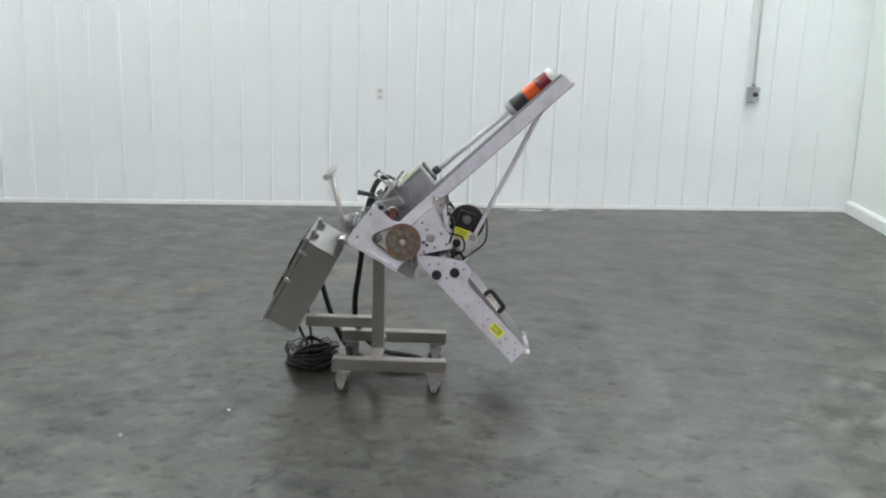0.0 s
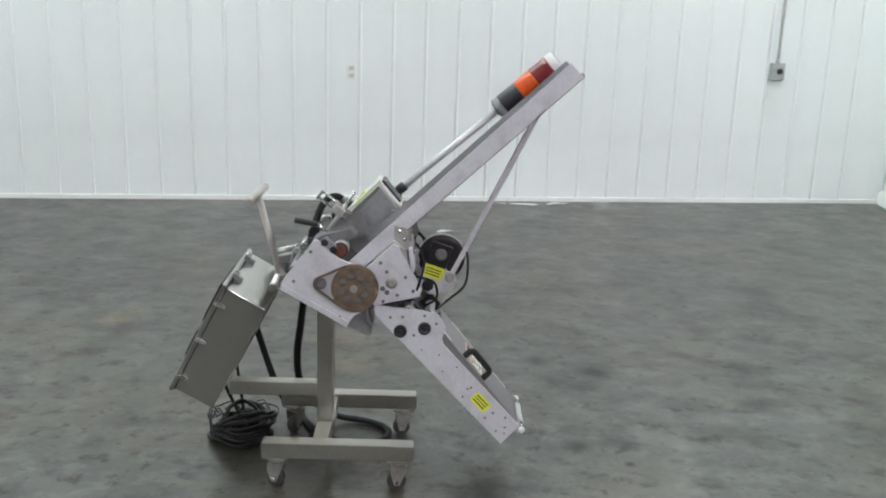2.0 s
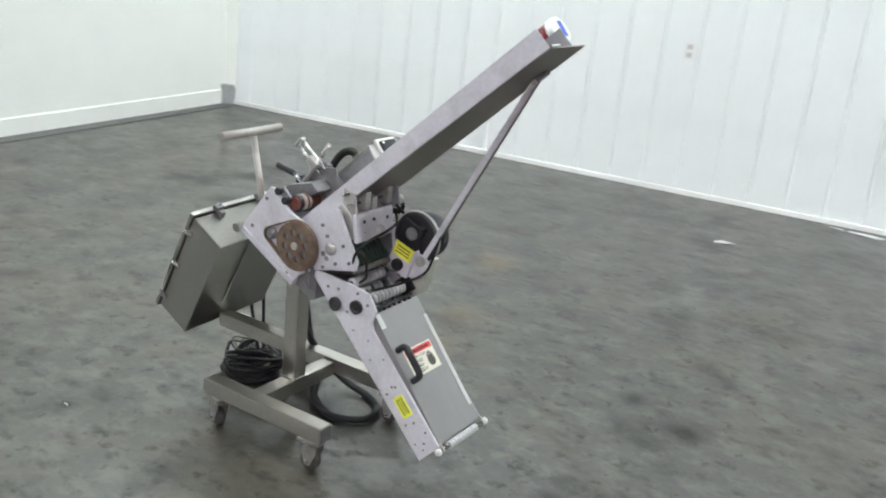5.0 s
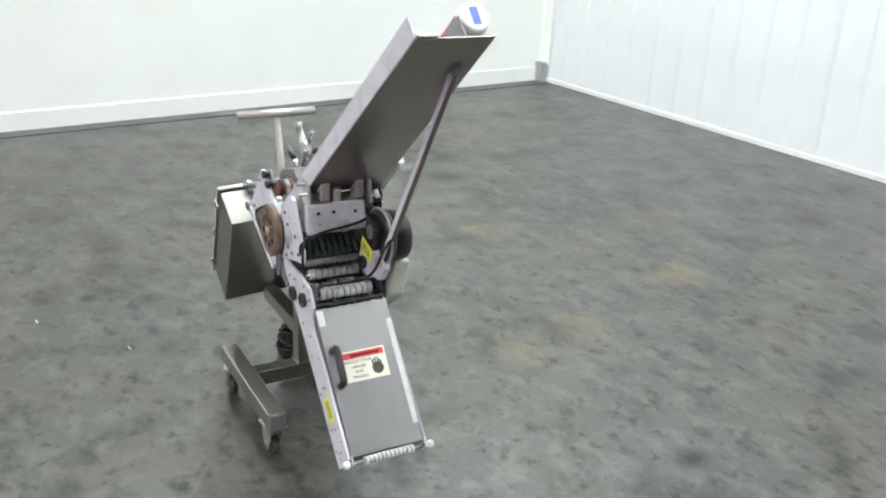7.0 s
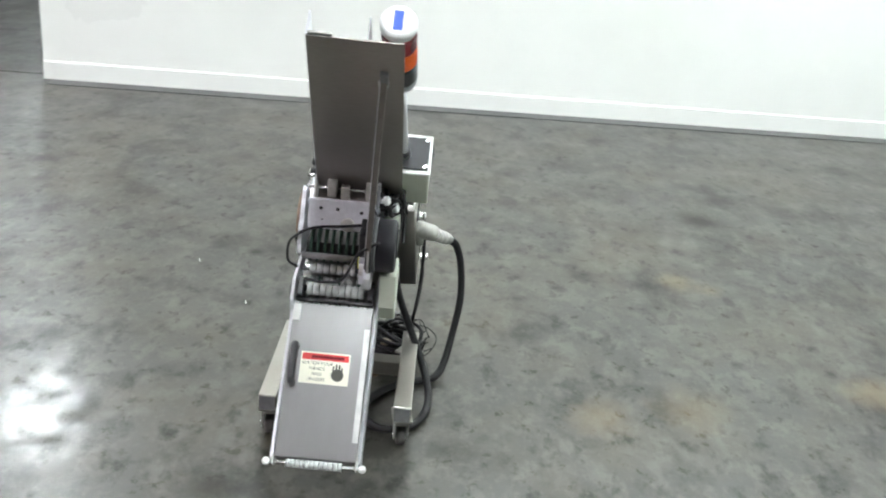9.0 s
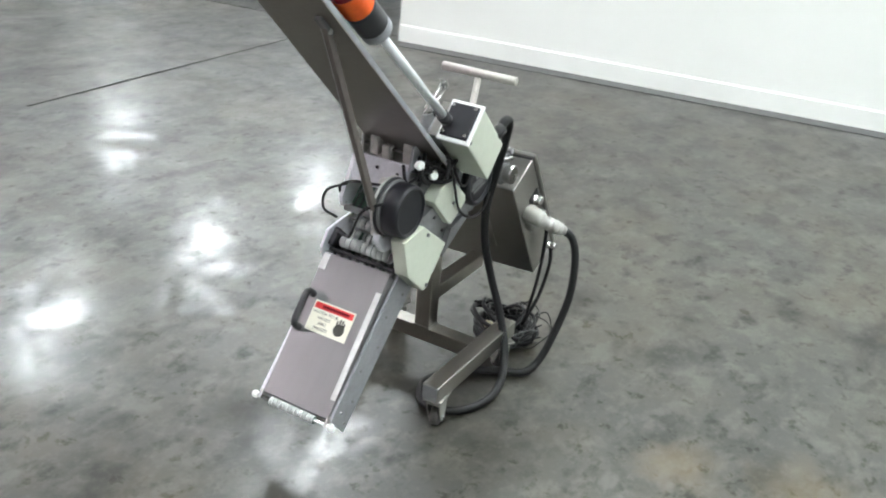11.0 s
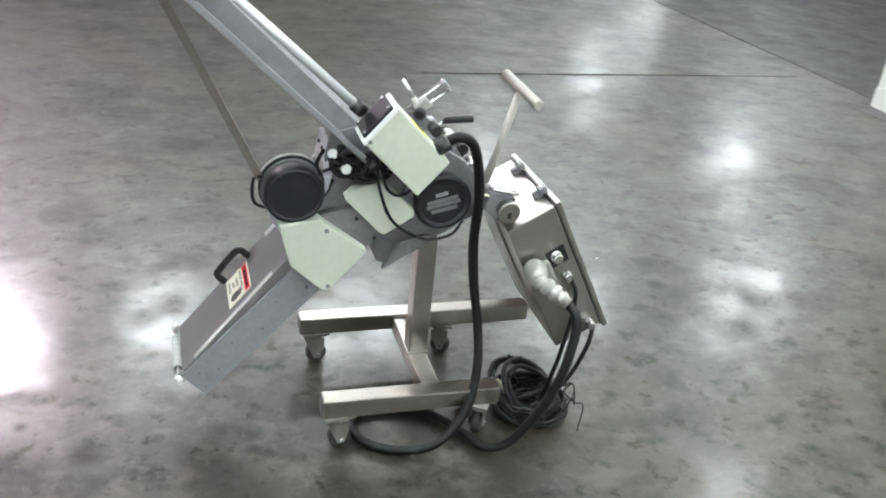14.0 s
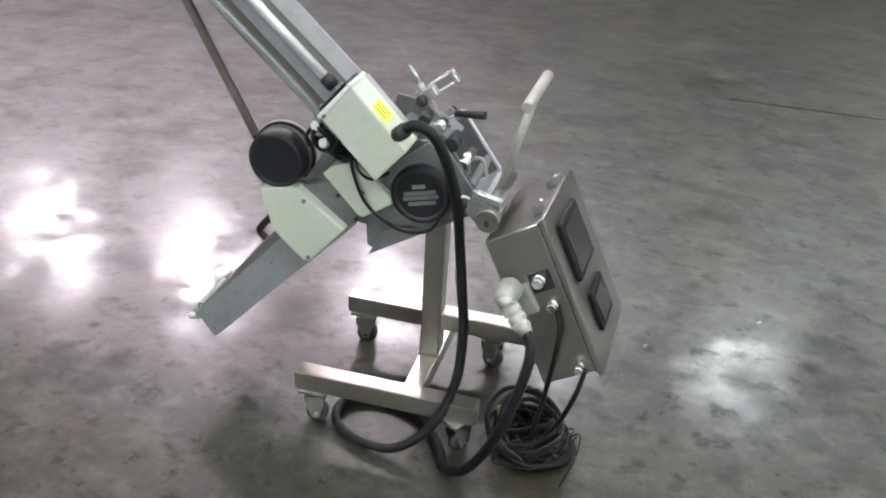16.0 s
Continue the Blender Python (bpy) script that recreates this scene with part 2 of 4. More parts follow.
def clear_cover():
    """Scratched clear guard sheet: mostly see-through with a soft gloss."""
    m = bpy.data.materials.new("scratched_clear_guard")
    m.use_nodes = True
    n, l = m.node_tree.nodes, m.node_tree.links
    p = n["Principled BSDF"]
    p.inputs["Base Color"].default_value = (0.31, 0.30, 0.305, 1)
    co = n.new("ShaderNodeTexCoord")
    mp = n.new("ShaderNodeMapping")
    mp.inputs["Scale"].default_value = (1, 5, 1)
    l.new(co.outputs["Object"], mp.inputs[0])
    t = n.new("ShaderNodeTexNoise")
    t.inputs["Scale"].default_value, t.inputs["Detail"].default_value = 9, 6
    l.new(mp.outputs[0], t.inputs["Vector"])
    for lo, hi, socket in ((0.28, 0.33, "Roughness"), (0.80, 0.84, "Alpha")):
        r = n.new("ShaderNodeMapRange")
        r.inputs[1].default_value, r.inputs[2].default_value = 0.3, 0.7
        r.inputs[3].default_value, r.inputs[4].default_value = lo, hi
        l.new(t.outputs["Fac"], r.inputs[0])
        l.new(r.outputs[0], p.inputs[socket])
    p.inputs["Metallic"].default_value = 0.45
    p.inputs["Specular IOR Level"].default_value = 0.9
    return m


CLEAR = clear_cover()


# ---- mesh helpers ----
def box(x0, x1, y0, y1, z0, z1, bevel=0.0, bm=None):
    own = bmesh.new()
    v = [own.verts.new((x, y, z)) for x in (x0, x1) for y in (y0, y1) for z in (z0, z1)]
    for a in ((0, 1, 3, 2), (4, 6, 7, 5), (0, 4, 5, 1), (2, 3, 7, 6), (0, 2, 6, 4), (1, 5, 7, 3)):
        own.faces.new([v[k] for k in a])
    bmesh.ops.recalc_face_normals(own, faces=own.faces)
    if bevel:
        bmesh.ops.bevel(own, geom=own.edges[:], offset=bevel, segments=2, affect="EDGES", profile=0.6)
    return own if bm is None else join(bm, own)


def join(bm, other):
    me = bpy.data.meshes.new("scratch")
    other.to_mesh(me)
    other.free()
    bm.from_mesh(me)
    bpy.data.meshes.remove(me)
    return bm


def prism(outline, y0, y1, bevel=0.0, bm=None):
    """A plate: an outline in x and z, thick from y0 to y1."""
    own = bmesh.new()
    a = [own.verts.new((x, y0, z)) for x, z in outline]
    b = [own.verts.new((x, y1, z)) for x, z in outline]
    own.faces.new(a), own.faces.new(b[::-1])
    for k in range(len(a)):
        own.faces.new((a[k - 1], a[k], b[k], b[k - 1]))
    bmesh.ops.recalc_face_normals(own, faces=own.faces)
    if bevel:
        bmesh.ops.bevel(own, geom=own.edges[:], offset=bevel, segments=2, affect="EDGES", profile=0.6)
    return own if bm is None else join(bm, own)


def rod(p, q, r, r2=None, seg=20, bm=None, bevel=0.0):
    """A round bar from p to q."""
    own = bmesh.new()
    p, q = Vector(p), Vector(q)
    d = q - p
    turn = d.to_track_quat("Z", "Y").to_matrix().to_4x4()
    bmesh.ops.create_cone(own, cap_ends=True, segments=seg, radius1=r, radius2=r if r2 is None else r2, depth=d.length, matrix=Matrix.Translation((p + q) / 2) @ turn)
    if bevel:
        bmesh.ops.bevel(own, geom=[e for e in own.edges if any(len(f.verts) > 4 for f in e.link_faces)], offset=bevel, segments=2, affect="EDGES")
    for f in own.faces:
        f.smooth = len(f.verts) == 4
    return own if bm is None else join(bm, own)


def turned(profile, p, q, seg=28, bm=None):
    """A turned piece on the axis from p towards q: profile rows of (distance along, radius)."""
    own = bmesh.new()
    p, q = Vector(p), Vector(q)
    m = Matrix.Translation(p) @ (q - p).to_track_quat("Z", "Y").to_matrix().to_4x4()
    rings = []
    for along, r in profile:
        rings.append([own.verts.new(m @ Vector((r * math.cos(2 * math.pi * k / seg), r * math.sin(2 * math.pi * k / seg), along))) for k in range(seg)])
    for a, b in zip(rings, rings[1:]):
        for k in range(seg):
            own.faces.new((a[k - 1], a[k], b[k], b[k - 1])).smooth = True
    own.faces.new(rings[0]), own.faces.new(rings[-1][::-1])
    bmesh.ops.recalc_face_normals(own, faces=own.faces)
    return own if bm is None else join(bm, own)


def smooth_line(points, steps=8):
    """A Catmull-Rom line through the points."""
    pts = [Vector(p) for p in points]
    pts = [2 * pts[0] - pts[1], *pts, 2 * pts[-1] - pts[-2]]
    out = []
    for a, b, c, d in zip(pts, pts[1:], pts[2:], pts[3:]):
        for k in range(steps):
            t = k / steps
            out.append(0.5 * (2 * b + (c - a) * t + (2 * a - 5 * b + 4 * c - d) * t * t + (3 * b - a - 3 * c + d) * t ** 3))
    return out + [pts[-2]]


def tube(points, r, seg=10, steps=8, ribs=0.0, bm=None):
    """A hose through the points; ribs: how deep its rings are."""
    own = bmesh.new()
    line = smooth_line(points, steps)
    if ribs:
        dense = []
        for a, b in zip(line, line[1:]):
            n = max(2, int((b - a).length / 0.004))
            dense += [a.lerp(b, k / n) for k in range(n)]
        line = dense + [line[-1]]
    side = Vector((0.3, 0.5, 0.8))
    rings = []
    for k, c in enumerate(line):
        d = (line[min(k + 1, len(line) - 1)] - line[max(k - 1, 0)]).normalized()
        side = (side - d * side.dot(d)).normalized()
        up = d.cross(side)
        rr = r - (ribs if k % 2 else 0)
        rings.append([own.verts.new(c + rr * (math.cos(2 * math.pi * j / seg) * side + math.sin(2 * math.pi * j / seg) * up)) for j in range(seg)])
    for a, b in zip(rings, rings[1:]):
        for j in range(seg):
            own.faces.new((a[j - 1], a[j], b[j], b[j - 1])).smooth = True
    own.faces.new(rings[0]), own.faces.new(rings[-1][::-1])
    bmesh.ops.recalc_face_normals(own, faces=own.faces)
    return own if bm is None else join(bm, own)


def part(name, bm, mat, parent=None, label="", at=None):
    """One mesh object under a thing or a part; at: a pose laid on its points."""
    if at is not None:
        bmesh.ops.transform(bm, matrix=at, verts=bm.verts)
    me = bpy.data.meshes.new(name)
    bm.to_mesh(me)
    bm.free()
    me.materials.append(mat)
    ob = new(name, me)
    ob.parent = parent
    return tagged(ob, label)


def words(text, size, mat, parent, at, name="lettering"):
    c = bpy.data.curves.new("lettering", "FONT")
    c.body, c.size, c.align_x, c.align_y, c.extrude = text, size, "CENTER", "CENTER", 0.0003
    tmp = bpy.data.objects.new("lettering", c)
    me = bpy.data.meshes.new_from_object(tmp)
    bpy.data.objects.remove(tmp)
    me.transform(at)
    me.materials.clear()
    me.materials.append(mat)
    ob = new(name, me)
    ob.parent = parent
    return ob


# ---- the hall ----
ROOM = pose(-4.335, 3.895, 0, 0, 0, 6.0)  # x along the ribbed wall, y out through it
ROOM_NORTH = pose(-4.335, 3.865, 0, 0, 0, 6.7)
ROOM_EAST = pose(4.075, 4.84, 0, 0, 0, -5.0)  # y out along the side wall from the corner
ROOM_LONG = 8.49
SIDE_LONG = 6.40
HIGH = 6.2


def in_room(name, bm, mat, label, category, parent=None, kind="structure", base=ROOM):
    ob = part(name, bm, mat, parent, at=base)
    return tagged(ob, label, category, kind=kind)


floor = part("floor", box(-32, 24, -40, 24, -0.2, 0.0), CONCRETE)
tagged(floor, "polished grey concrete floor with scuffs and stains", "floor", kind="structure")
ceiling = part("ceiling", box(-32, 24, -40, 24, HIGH, HIGH + 0.2), CEILING)
tagged(ceiling, "plain grey warehouse ceiling", "ceiling", kind="structure")

wall_north = in_room("wall_north", box(-0.30, ROOM_LONG + 0.3, 0.012, 0.25, 0, HIGH), WALL_STEEL, "white ribbed steel liner panel wall", "wall", base=ROOM_NORTH)
PITCH = 0.252


def liner_panel():
    """A folded liner sheet with a small rib along one edge."""
    section = [(0.0015, 0.012), (0.0015, 0.000), (0.006, -0.007), (0.012, -0.0085), (0.020, -0.007), (0.028, 0.0), (PITCH - 0.0015, 0.0), (PITCH - 0.0015, 0.012)]
    bm = bmesh.new()
    lo = [bm.verts.new((x, y, 0.035)) for x, y in section]
    hi = [bm.verts.new((x, y, HIGH)) for x, y in section]
    for k in range(len(section) - 1):
        bm.faces.new((lo[k], lo[k + 1], hi[k + 1], hi[k]))
    bm.faces.new(lo), bm.faces.new(hi[::-1])
    bmesh.ops.recalc_face_normals(bm, faces=bm.faces)
    me = bpy.data.meshes.new("liner_panel")
    bm.to_mesh(me)
    bm.free()
    me.materials.append(WALL_STEEL)
    return me


PANEL = liner_panel()
for k in range(int(ROOM_LONG / PITCH)):
    ob = new("liner_panel", PANEL)
    ob.parent = wall_north
    ob.matrix_basis = ROOM_NORTH @ pose(k * PITCH, 0, 0)
in_room("base_trim", box(0, ROOM_LONG, -0.016, 0.012, 0, 0.034, 0.002), CURB, "white metal base trim along the ribbed wall", "trim", base=ROOM_NORTH)
in_room("corner_trim", prism([(0.0, 0.15), (0.13, 0.15), (0.13, HIGH - 0.01), (0.0, HIGH - 0.01)], -0.024, -0.014), WALL_SMOOTH, "bright white corner flashing strip", "trim", base=ROOM_NORTH)

# smooth wall with a low curb, ending at an opening
wall_west = in_room("wall_west", box(-0.25, 0.0, -SIDE_LONG, 0.012, 0, HIGH), WALL_SMOOTH, "smooth white wall ending at a wide opening", "wall")
in_room("wall_curb", prism([(0.001, 0), (0.014, 0), (0.013, 0.116), (0.009, 0.122), (0.001, 0.123)], -SIDE_LONG, -0.02, bm=None), WALL_SMOOTH, "low white curb along the wall base", "curb")
# thin dark slab laid along the curb
in_room("floor_edge_strip", box(0.031, 0.16, -SIDE_LONG + 0.06, -0.03, 0.0005, 0.004), DARK_STRIP, "dark strip of floor beside the curb", "floor strip")

# dimmed slab stands in for the shade and dark reflections past the wall end
in_room("floor_annex", box(-18.0, -0.10, -26.0, -SIDE_LONG - 0.012, 0.0005, 0.004), CONCRETE_DIMMED, "concrete floor beyond the opening, darkened for the dim hall it mirrors", "floor")
tagged(part("floor_joint", box(-3.50, -0.9, -3.0415, -3.0385, 0.0004, 0.0045), CONCRETE_JOINT), "faint grey saw-cut joint line across the floor", "floor joint", kind="structure")
in_room("corner_cap", box(0.0, 0.10, -0.10, -0.017, 0, 0.17, 0.006), CONDUIT, "small grey corner piece at the wall base", "trim")
# cut short where unseen, to keep its white bounce off the steel
wall_east = in_room("wall_east", box(0, 0.25, -2.4, 0.012, 0, HIGH), WALL_SMOOTH, "smooth white side wall with a curb, cut short out of view", "wall", base=ROOM_EAST)
in_room("wall_curb", prism([(-0.001, 0), (-0.05, 0), (-0.048, 0.095), (-0.03, 0.11), (-0.001, 0.112)], -2.4, -0.02), CURB, "low white curb along the side wall", "curb", base=ROOM_EAST)
# unseen dark walls, added so that the floor mirrors a dim surround
for name, x0, x1, y0, y1 in (("wall_far_west", -32.2, -32, -40, 24), ("wall_far_east", 24, 24.2, -40, 24), ("wall_far_south", -32.2, 24.2, -40.2, -40), ("wall_far_north", -32.2, 24.2, 24, 24.2)):
    tagged(part(name, box(x0, x1, y0, y1, 0, HIGH), DARK_WALL), "unseen dark grey wall added to close off the hall", "wall", kind="structure")


# ---- ceiling lamps in rows ----
def ceiling_lamp(diffuser, label):
    top = tagged(new("ceiling_light"), label, "ceiling light", "hall lights")
    part("housing", prism([(-0.62, 0.09), (0.62, 0.09), (0.56, 0.16), (-0.56, 0.16)], -0.2, 0.2, 0.004), WHITE, top)
    part("diffuser", box(-0.60, 0.60, -0.20, 0.20, 0.055, 0.088, 0.004), diffuser, top, "bright diffuser")
    for x in (-0.45, 0.45):
        part("hanger", rod((x, 0, 0.16), (x, 0, 0.30), 0.006, seg=8), CONDUIT, top)
    return top


def hang(lamp, places):
    lamp.matrix_basis = pose(*places[0], HIGH - 0.3)
    for x, y in places[1:]:
        copy_thing(lamp, pose(x, y, HIGH - 0.3))


LAMPS = [(x, -9.6) for x in (-12.0, -8.9, -5.5, -2.1, 0.5)]
LAMPS += [(-8.45, -4.85), (-5.95, -4.85), (-5.8, -15.1), (-11.9, -15.2), (-11.3, -21.8), (-16.2, -28.0)]
# two unseen lamps added to widen the glow on the floor
LAMPS += [(-11.2, -4.7), (-14.4, -6.6)]
# unseen lamps added over the room to brighten walls and machine
LAMPS += [(-2.3, 0.1), (3.3, 0.1), (-2.5, 2.9), (2.6, 3.5)]
hang(ceiling_lamp(GLOW, "white rectangular high-bay ceiling light, lit"), LAMPS)
BRIGHT_LAMPS = [(3.0, -9.6), (6.1, -9.6), (8.9, -9.6)]
hang(ceiling_lamp(GLOW_WARM, "bright pinkish-white high-bay ceiling light, lit"), BRIGHT_LAMPS)


# ---- small things on the ribbed wall ----
def outlet():
    top = tagged(new("wall_outlet"), "white double outlet plate on the ribbed wall", "outlet")
    part("plate", box(-0.036, 0.036, -0.008, 0.0, -0.058, 0.058, 0.003), WHITE, top)
    for z in (-0.027, 0.027):
        part("socket", box(-0.020, 0.020, -0.012, -0.006, z - 0.017, z + 0.017, 0.003), TAPE, top, "pale grey socket face")
    top.matrix_basis = ROOM_NORTH @ pose(3.98, -0.0005, 1.0)


outlet()


def switch_box():
    top = tagged(new("switch_box"), "grey metal switch box with a conduit rising from it", "switch box")
    part("box", box(-0.055, 0.055, -0.055, 0.0, -0.065, 0.065, 0.006), CONDUIT, top)
    part("knob", turned([(0, 0.022), (0.012, 0.022), (0.014, 0.018), (0.024, 0.018), (0.026, 0.014)], (0.012, -0.055, 0.0), (0.012, -0.1, 0.0), 16), BLACK, top)
    part("connector", rod((0, -0.028, 0.065), (0, -0.028, 0.095), 0.017, seg=16, bevel=0.003), CONDUIT, top)
    part("conduit", rod((0, -0.028, 0.095), (0, -0.028, HIGH - 1.10), 0.0125, seg=16), WHITE, top, "white painted conduit")
    for z in (1.0, 2.4, 3.8):
        part("strap", box(-0.03, 0.03, -0.042, -0.001, z - 0.009, z + 0.009, 0.003), CONDUIT, top)
    top.matrix_basis = ROOM_NORTH @ pose(7.375, -0.013, 1.085)


switch_box()


def flake(x, y, size, turn, where="beside the ribbed wall"):
    bm = bmesh.new()
    n = 7
    ring = [bm.verts.new((size * (0.6 + 0.5 * random.random()) * math.cos(2 * math.pi * k / n), 0.3 * size * (0.6 + 0.6 * random.random()) * math.sin(2 * math.pi * k / n), 0.012 * random.random())) for k in range(n)]
    top = [bm.verts.new(v.co * 0.97 + Vector((0, 0, 0.003))) for v in ring]
    bm.faces.new(ring[::-1]), bm.faces.new(top)
    for k in range(n):
        bm.faces.new((ring[k - 1], ring[k], top[k], top[k - 1]))
    low = min(v.co.z for v in bm.verts)
    bmesh.ops.translate(bm, vec=(0, 0, -low), verts=bm.verts)
    ob = part("paint_flake", bm, TAPE)
    ob.matrix_basis = pose(x, y, 0, 0, 0, turn)
    tagged(ob, "white peeled paint flake on the floor " + where, "debris", "floor debris")


for x, y, s, a in ((0.98, 4.36, 0.13, 5), (1.26, 4.40, 0.10, 12), (0.35, 3.36, 0.07, 20), (0.80, 4.36, 0.06, 0)):
    flake(x, y, s, a)
for x, y, s in ((-0.65, -0.45, 0.008), (-1.0, -0.72, 0.009)):
    flake(x, y, s, 30, "in the open")


# ---- the feeder machine ----
machine = tagged(new("feeder_machine"), "stainless friction feeder machine on a wheeled stand, tilted", "machine")
RAIL_Z = (0.108, 0.160)

# stand: two rails, a cross beam, a post and an arm that carries the control cabinet
rail_near = part("base_rail", box(-0.257, 0.228, -0.225, -0.171, *RAIL_Z, 0.004), STEEL_WARM, machine, "square stainless tube rail")
rail_far = part("base_rail", box(-0.257, 0.228, 0.180, 0.234, *RAIL_Z, 0.004), STEEL_WARM, machine, "square stainless tube rail")
for rail, y in ((rail_near, -0.198), (rail_far, 0.207)):
    for x in (-0.2572, 0.2282):
        part("end_cap", box(min(x, x - math.copysign(0.003, -x)), max(x, x - math.copysign(0.003, -x)), y - 0.024, y + 0.024, 0.111, 0.157, 0.001), PLATE_DARK, rail)
part("cross_beam", box(-0.103, -0.051, -0.171, 0.180, 0.100, 0.150, 0.004), STEEL_WARM, machine)
part("post", box(-0.104, -0.050, -0.027, 0.027, 0.150, 0.610, 0.004), STEEL_WARM, machine)
part("weld_collar", box(-0.107, -0.047, -0.030, 0.030, 0.148, 0.156, 0.003), STEEL, machine)
part("cabinet_arm", box(-0.40, -0.104, -0.024, 0.024, 0.238, 0.286, 0.004), STEEL_WARM, machine)


def caster(x, y, turn):
    top = new("caster")
    top.parent = machine
    m = pose(x, y, 0, 0, 0, turn)
    part("mounting_plate", box(-0.040, 0.040, -0.030, 0.030, 0.100, 0.108, 0.002), CASTER, top, at=m)
    part("swivel", rod((0, 0, 0.084), (0, 0, 0.100), 0.024, seg=20, bevel=0.003), CASTER, top, at=m)
    fork = prism([(-0.026, 0.086), (0.026, 0.086), (0.026, 0.070), (0.004, 0.020), (-0.014, 0.020), (-0.026, 0.060)], -0.022, -0.018, 0.001)
    prism([(-0.026, 0.086), (0.026, 0.086), (0.026, 0.070), (0.004, 0.020), (-0.014, 0.020), (-0.026, 0.060)], 0.018, 0.022, 0.001, fork)
    box(-0.026, 0.026, -0.022, 0.022, 0.082, 0.087, bm=fork)
    part("fork", fork, CASTER, top, at=m)
    part("axle_bolt", rod((-0.006, -0.027, 0.031), (-0.006, 0.027, 0.031), 0.006, seg=6), CHROME, top, at=m)
    part("wheel", turned([(0, 0.018), (0.001, 0.027), (0.005, 0.031), (0.023, 0.031), (0.027, 0.027), (0.028, 0.018)], (-0.006, -0.014, 0.031), (-0.006, 1, 0.031), 28), TREAD, top, "dark worn tread", at=m)


caster(-0.212, -0.198, -18)
caster(0.183, -0.198, 6)
caster(-0.212, 0.207, 60)
caster(0.183, 0.207, 8)

# control cabinet hung at a slant, its door with two dark windows facing up
CAB = Matrix.Translation((-0.370, 0.002, 0.682)) @ Matrix(((-0.461, 0, 0.867, 0), (0, 1, 0, 0), (-0.887, 0, -0.498, 0), (0, 0, 0, 1))) @ Matrix.Rotation(radians(3.5), 4, "Z")
# local x runs down the door, local z from the door into the cabinet
cabinet = part("control_cabinet", box(0.006, 0.400, -0.180, 0.180, 0.014, 0.152, 0.004), STEEL, machine, "stainless steel control cabinet", at=CAB)
part("door", box(-0.004, 0.412, -0.186, 0.186, -0.004, 0.011, 0.004), STEEL, cabinet, "stainless door with two windows", at=CAB)
part("gasket", box(0.004, 0.404, -0.178, 0.178, 0.010, 0.016), BLACK, cabinet, at=CAB)
for y0, y1, x0, x1 in ((-0.075, 0.115, 0.045, 0.195), (-0.055, 0.085, 0.245, 0.345)):
    frame_bm = box(x0, x1, y0, y1, -0.016, -0.004, 0.003)
    window = part("window", frame_bm, RUBBER, cabinet, "black framed window", at=CAB)
    part("pane", box(x0 + 0.014, x1 - 0.014, y0 + 0.014, y1 - 0.014, -0.018, -0.015, 0.001), SMOKE, window, at=CAB)
for k, x in enumerate((0.06, 0.20, 0.345)):
    clip = box(x - 0.009, x + 0.009, -0.194, -0.184, 0.001, 0.024, 0.003)
    box(x - 0.006, x + 0.006, -0.192, -0.179, 0.022, 0.036, 0.002, clip)
    latch = part("latch", clip, CHROME, cabinet, at=CAB)
    part("screw", rod((x, -0.197, 0.012), (x, -0.192, 0.012), 0.006, seg=10), CHROME, latch, at=CAB)
for y in (-0.085, 0.095):
    clip = box(-0.020, -0.002, y - 0.016, y + 0.016, 0.004, 0.024, 0.003)
    box(-0.012, 0.008, y - 0.008, y + 0.008, 0.020, 0.042, 0.002, clip)
    latch = part("latch", clip, PLATE_DARK, cabinet, at=CAB)
    part("screw", rod((-0.026, y, 0.013), (-0.016, y, 0.013), 0.006, seg=10), CHROME, latch, at=CAB)
part("bracket_plate", box(0.0, 0.30, -0.060, 0.060, 0.152, 0.158, 0.002), STEEL, cabinet, "mounting plate", at=CAB)
# cable glands and the big bulkhead plug on the cabinet side
part("gland_plate", box(0.115, 0.165, 0.180, 0.184, 0.030, 0.085, 0.001), BLACK, cabinet, at=CAB)
for x, z, r, h in ((0.135, 0.060, 0.016, 0.030), (0.205, 0.052, 0.014, 0.026), (0.372, 0.045, 0.013, 0.036)):
    gland = part("cable_gland", turned([(0, r), (h * 0.4, r), (h * 0.42, r * 0.85), (h * 0.75, r * 0.85), (h * 0.77, r * 0.98), (h, r * 0.7)], (x, 0.180, z), (x, 1, z), 12), CHROME, cabinet, "threaded metal gland", at=CAB)
plug = part("plug_housing", box(0.130, 0.205, 0.180, 0.206, 0.083, 0.135, 0.008), PLUG_CAST, cabinet, "cast aluminium plug housing", at=CAB)
part("elbow", turned([(0, 0.024), (0.010, 0.030), (0.045, 0.028), (0.060, 0.024), (0.068, 0.015)], (-0.314, 0.200, 0.518), (-0.306, 0.270, 0.510), 24), PLUG_CAST, plug)
part("plug_barrel", turned([(0, 0.018), (0.003, 0.0225), (0.018, 0.0225), (0.020, 0.018), (0.027, 0.018), (0.029, 0.0225), (0.044, 0.0225), (0.046, 0.018), (0.053, 0.018), (0.055, 0.022), (0.068, 0.022), (0.070, 0.017), (0.077, 0.017), (0.079, 0.020), (0.088, 0.020), (0.092, 0.016), (0.105, 0.0145)], (-0.304, 0.250, 0.512), (-0.382, 0.314, 0.462), 24), CAST, plug, "ribbed silver plug barrel")

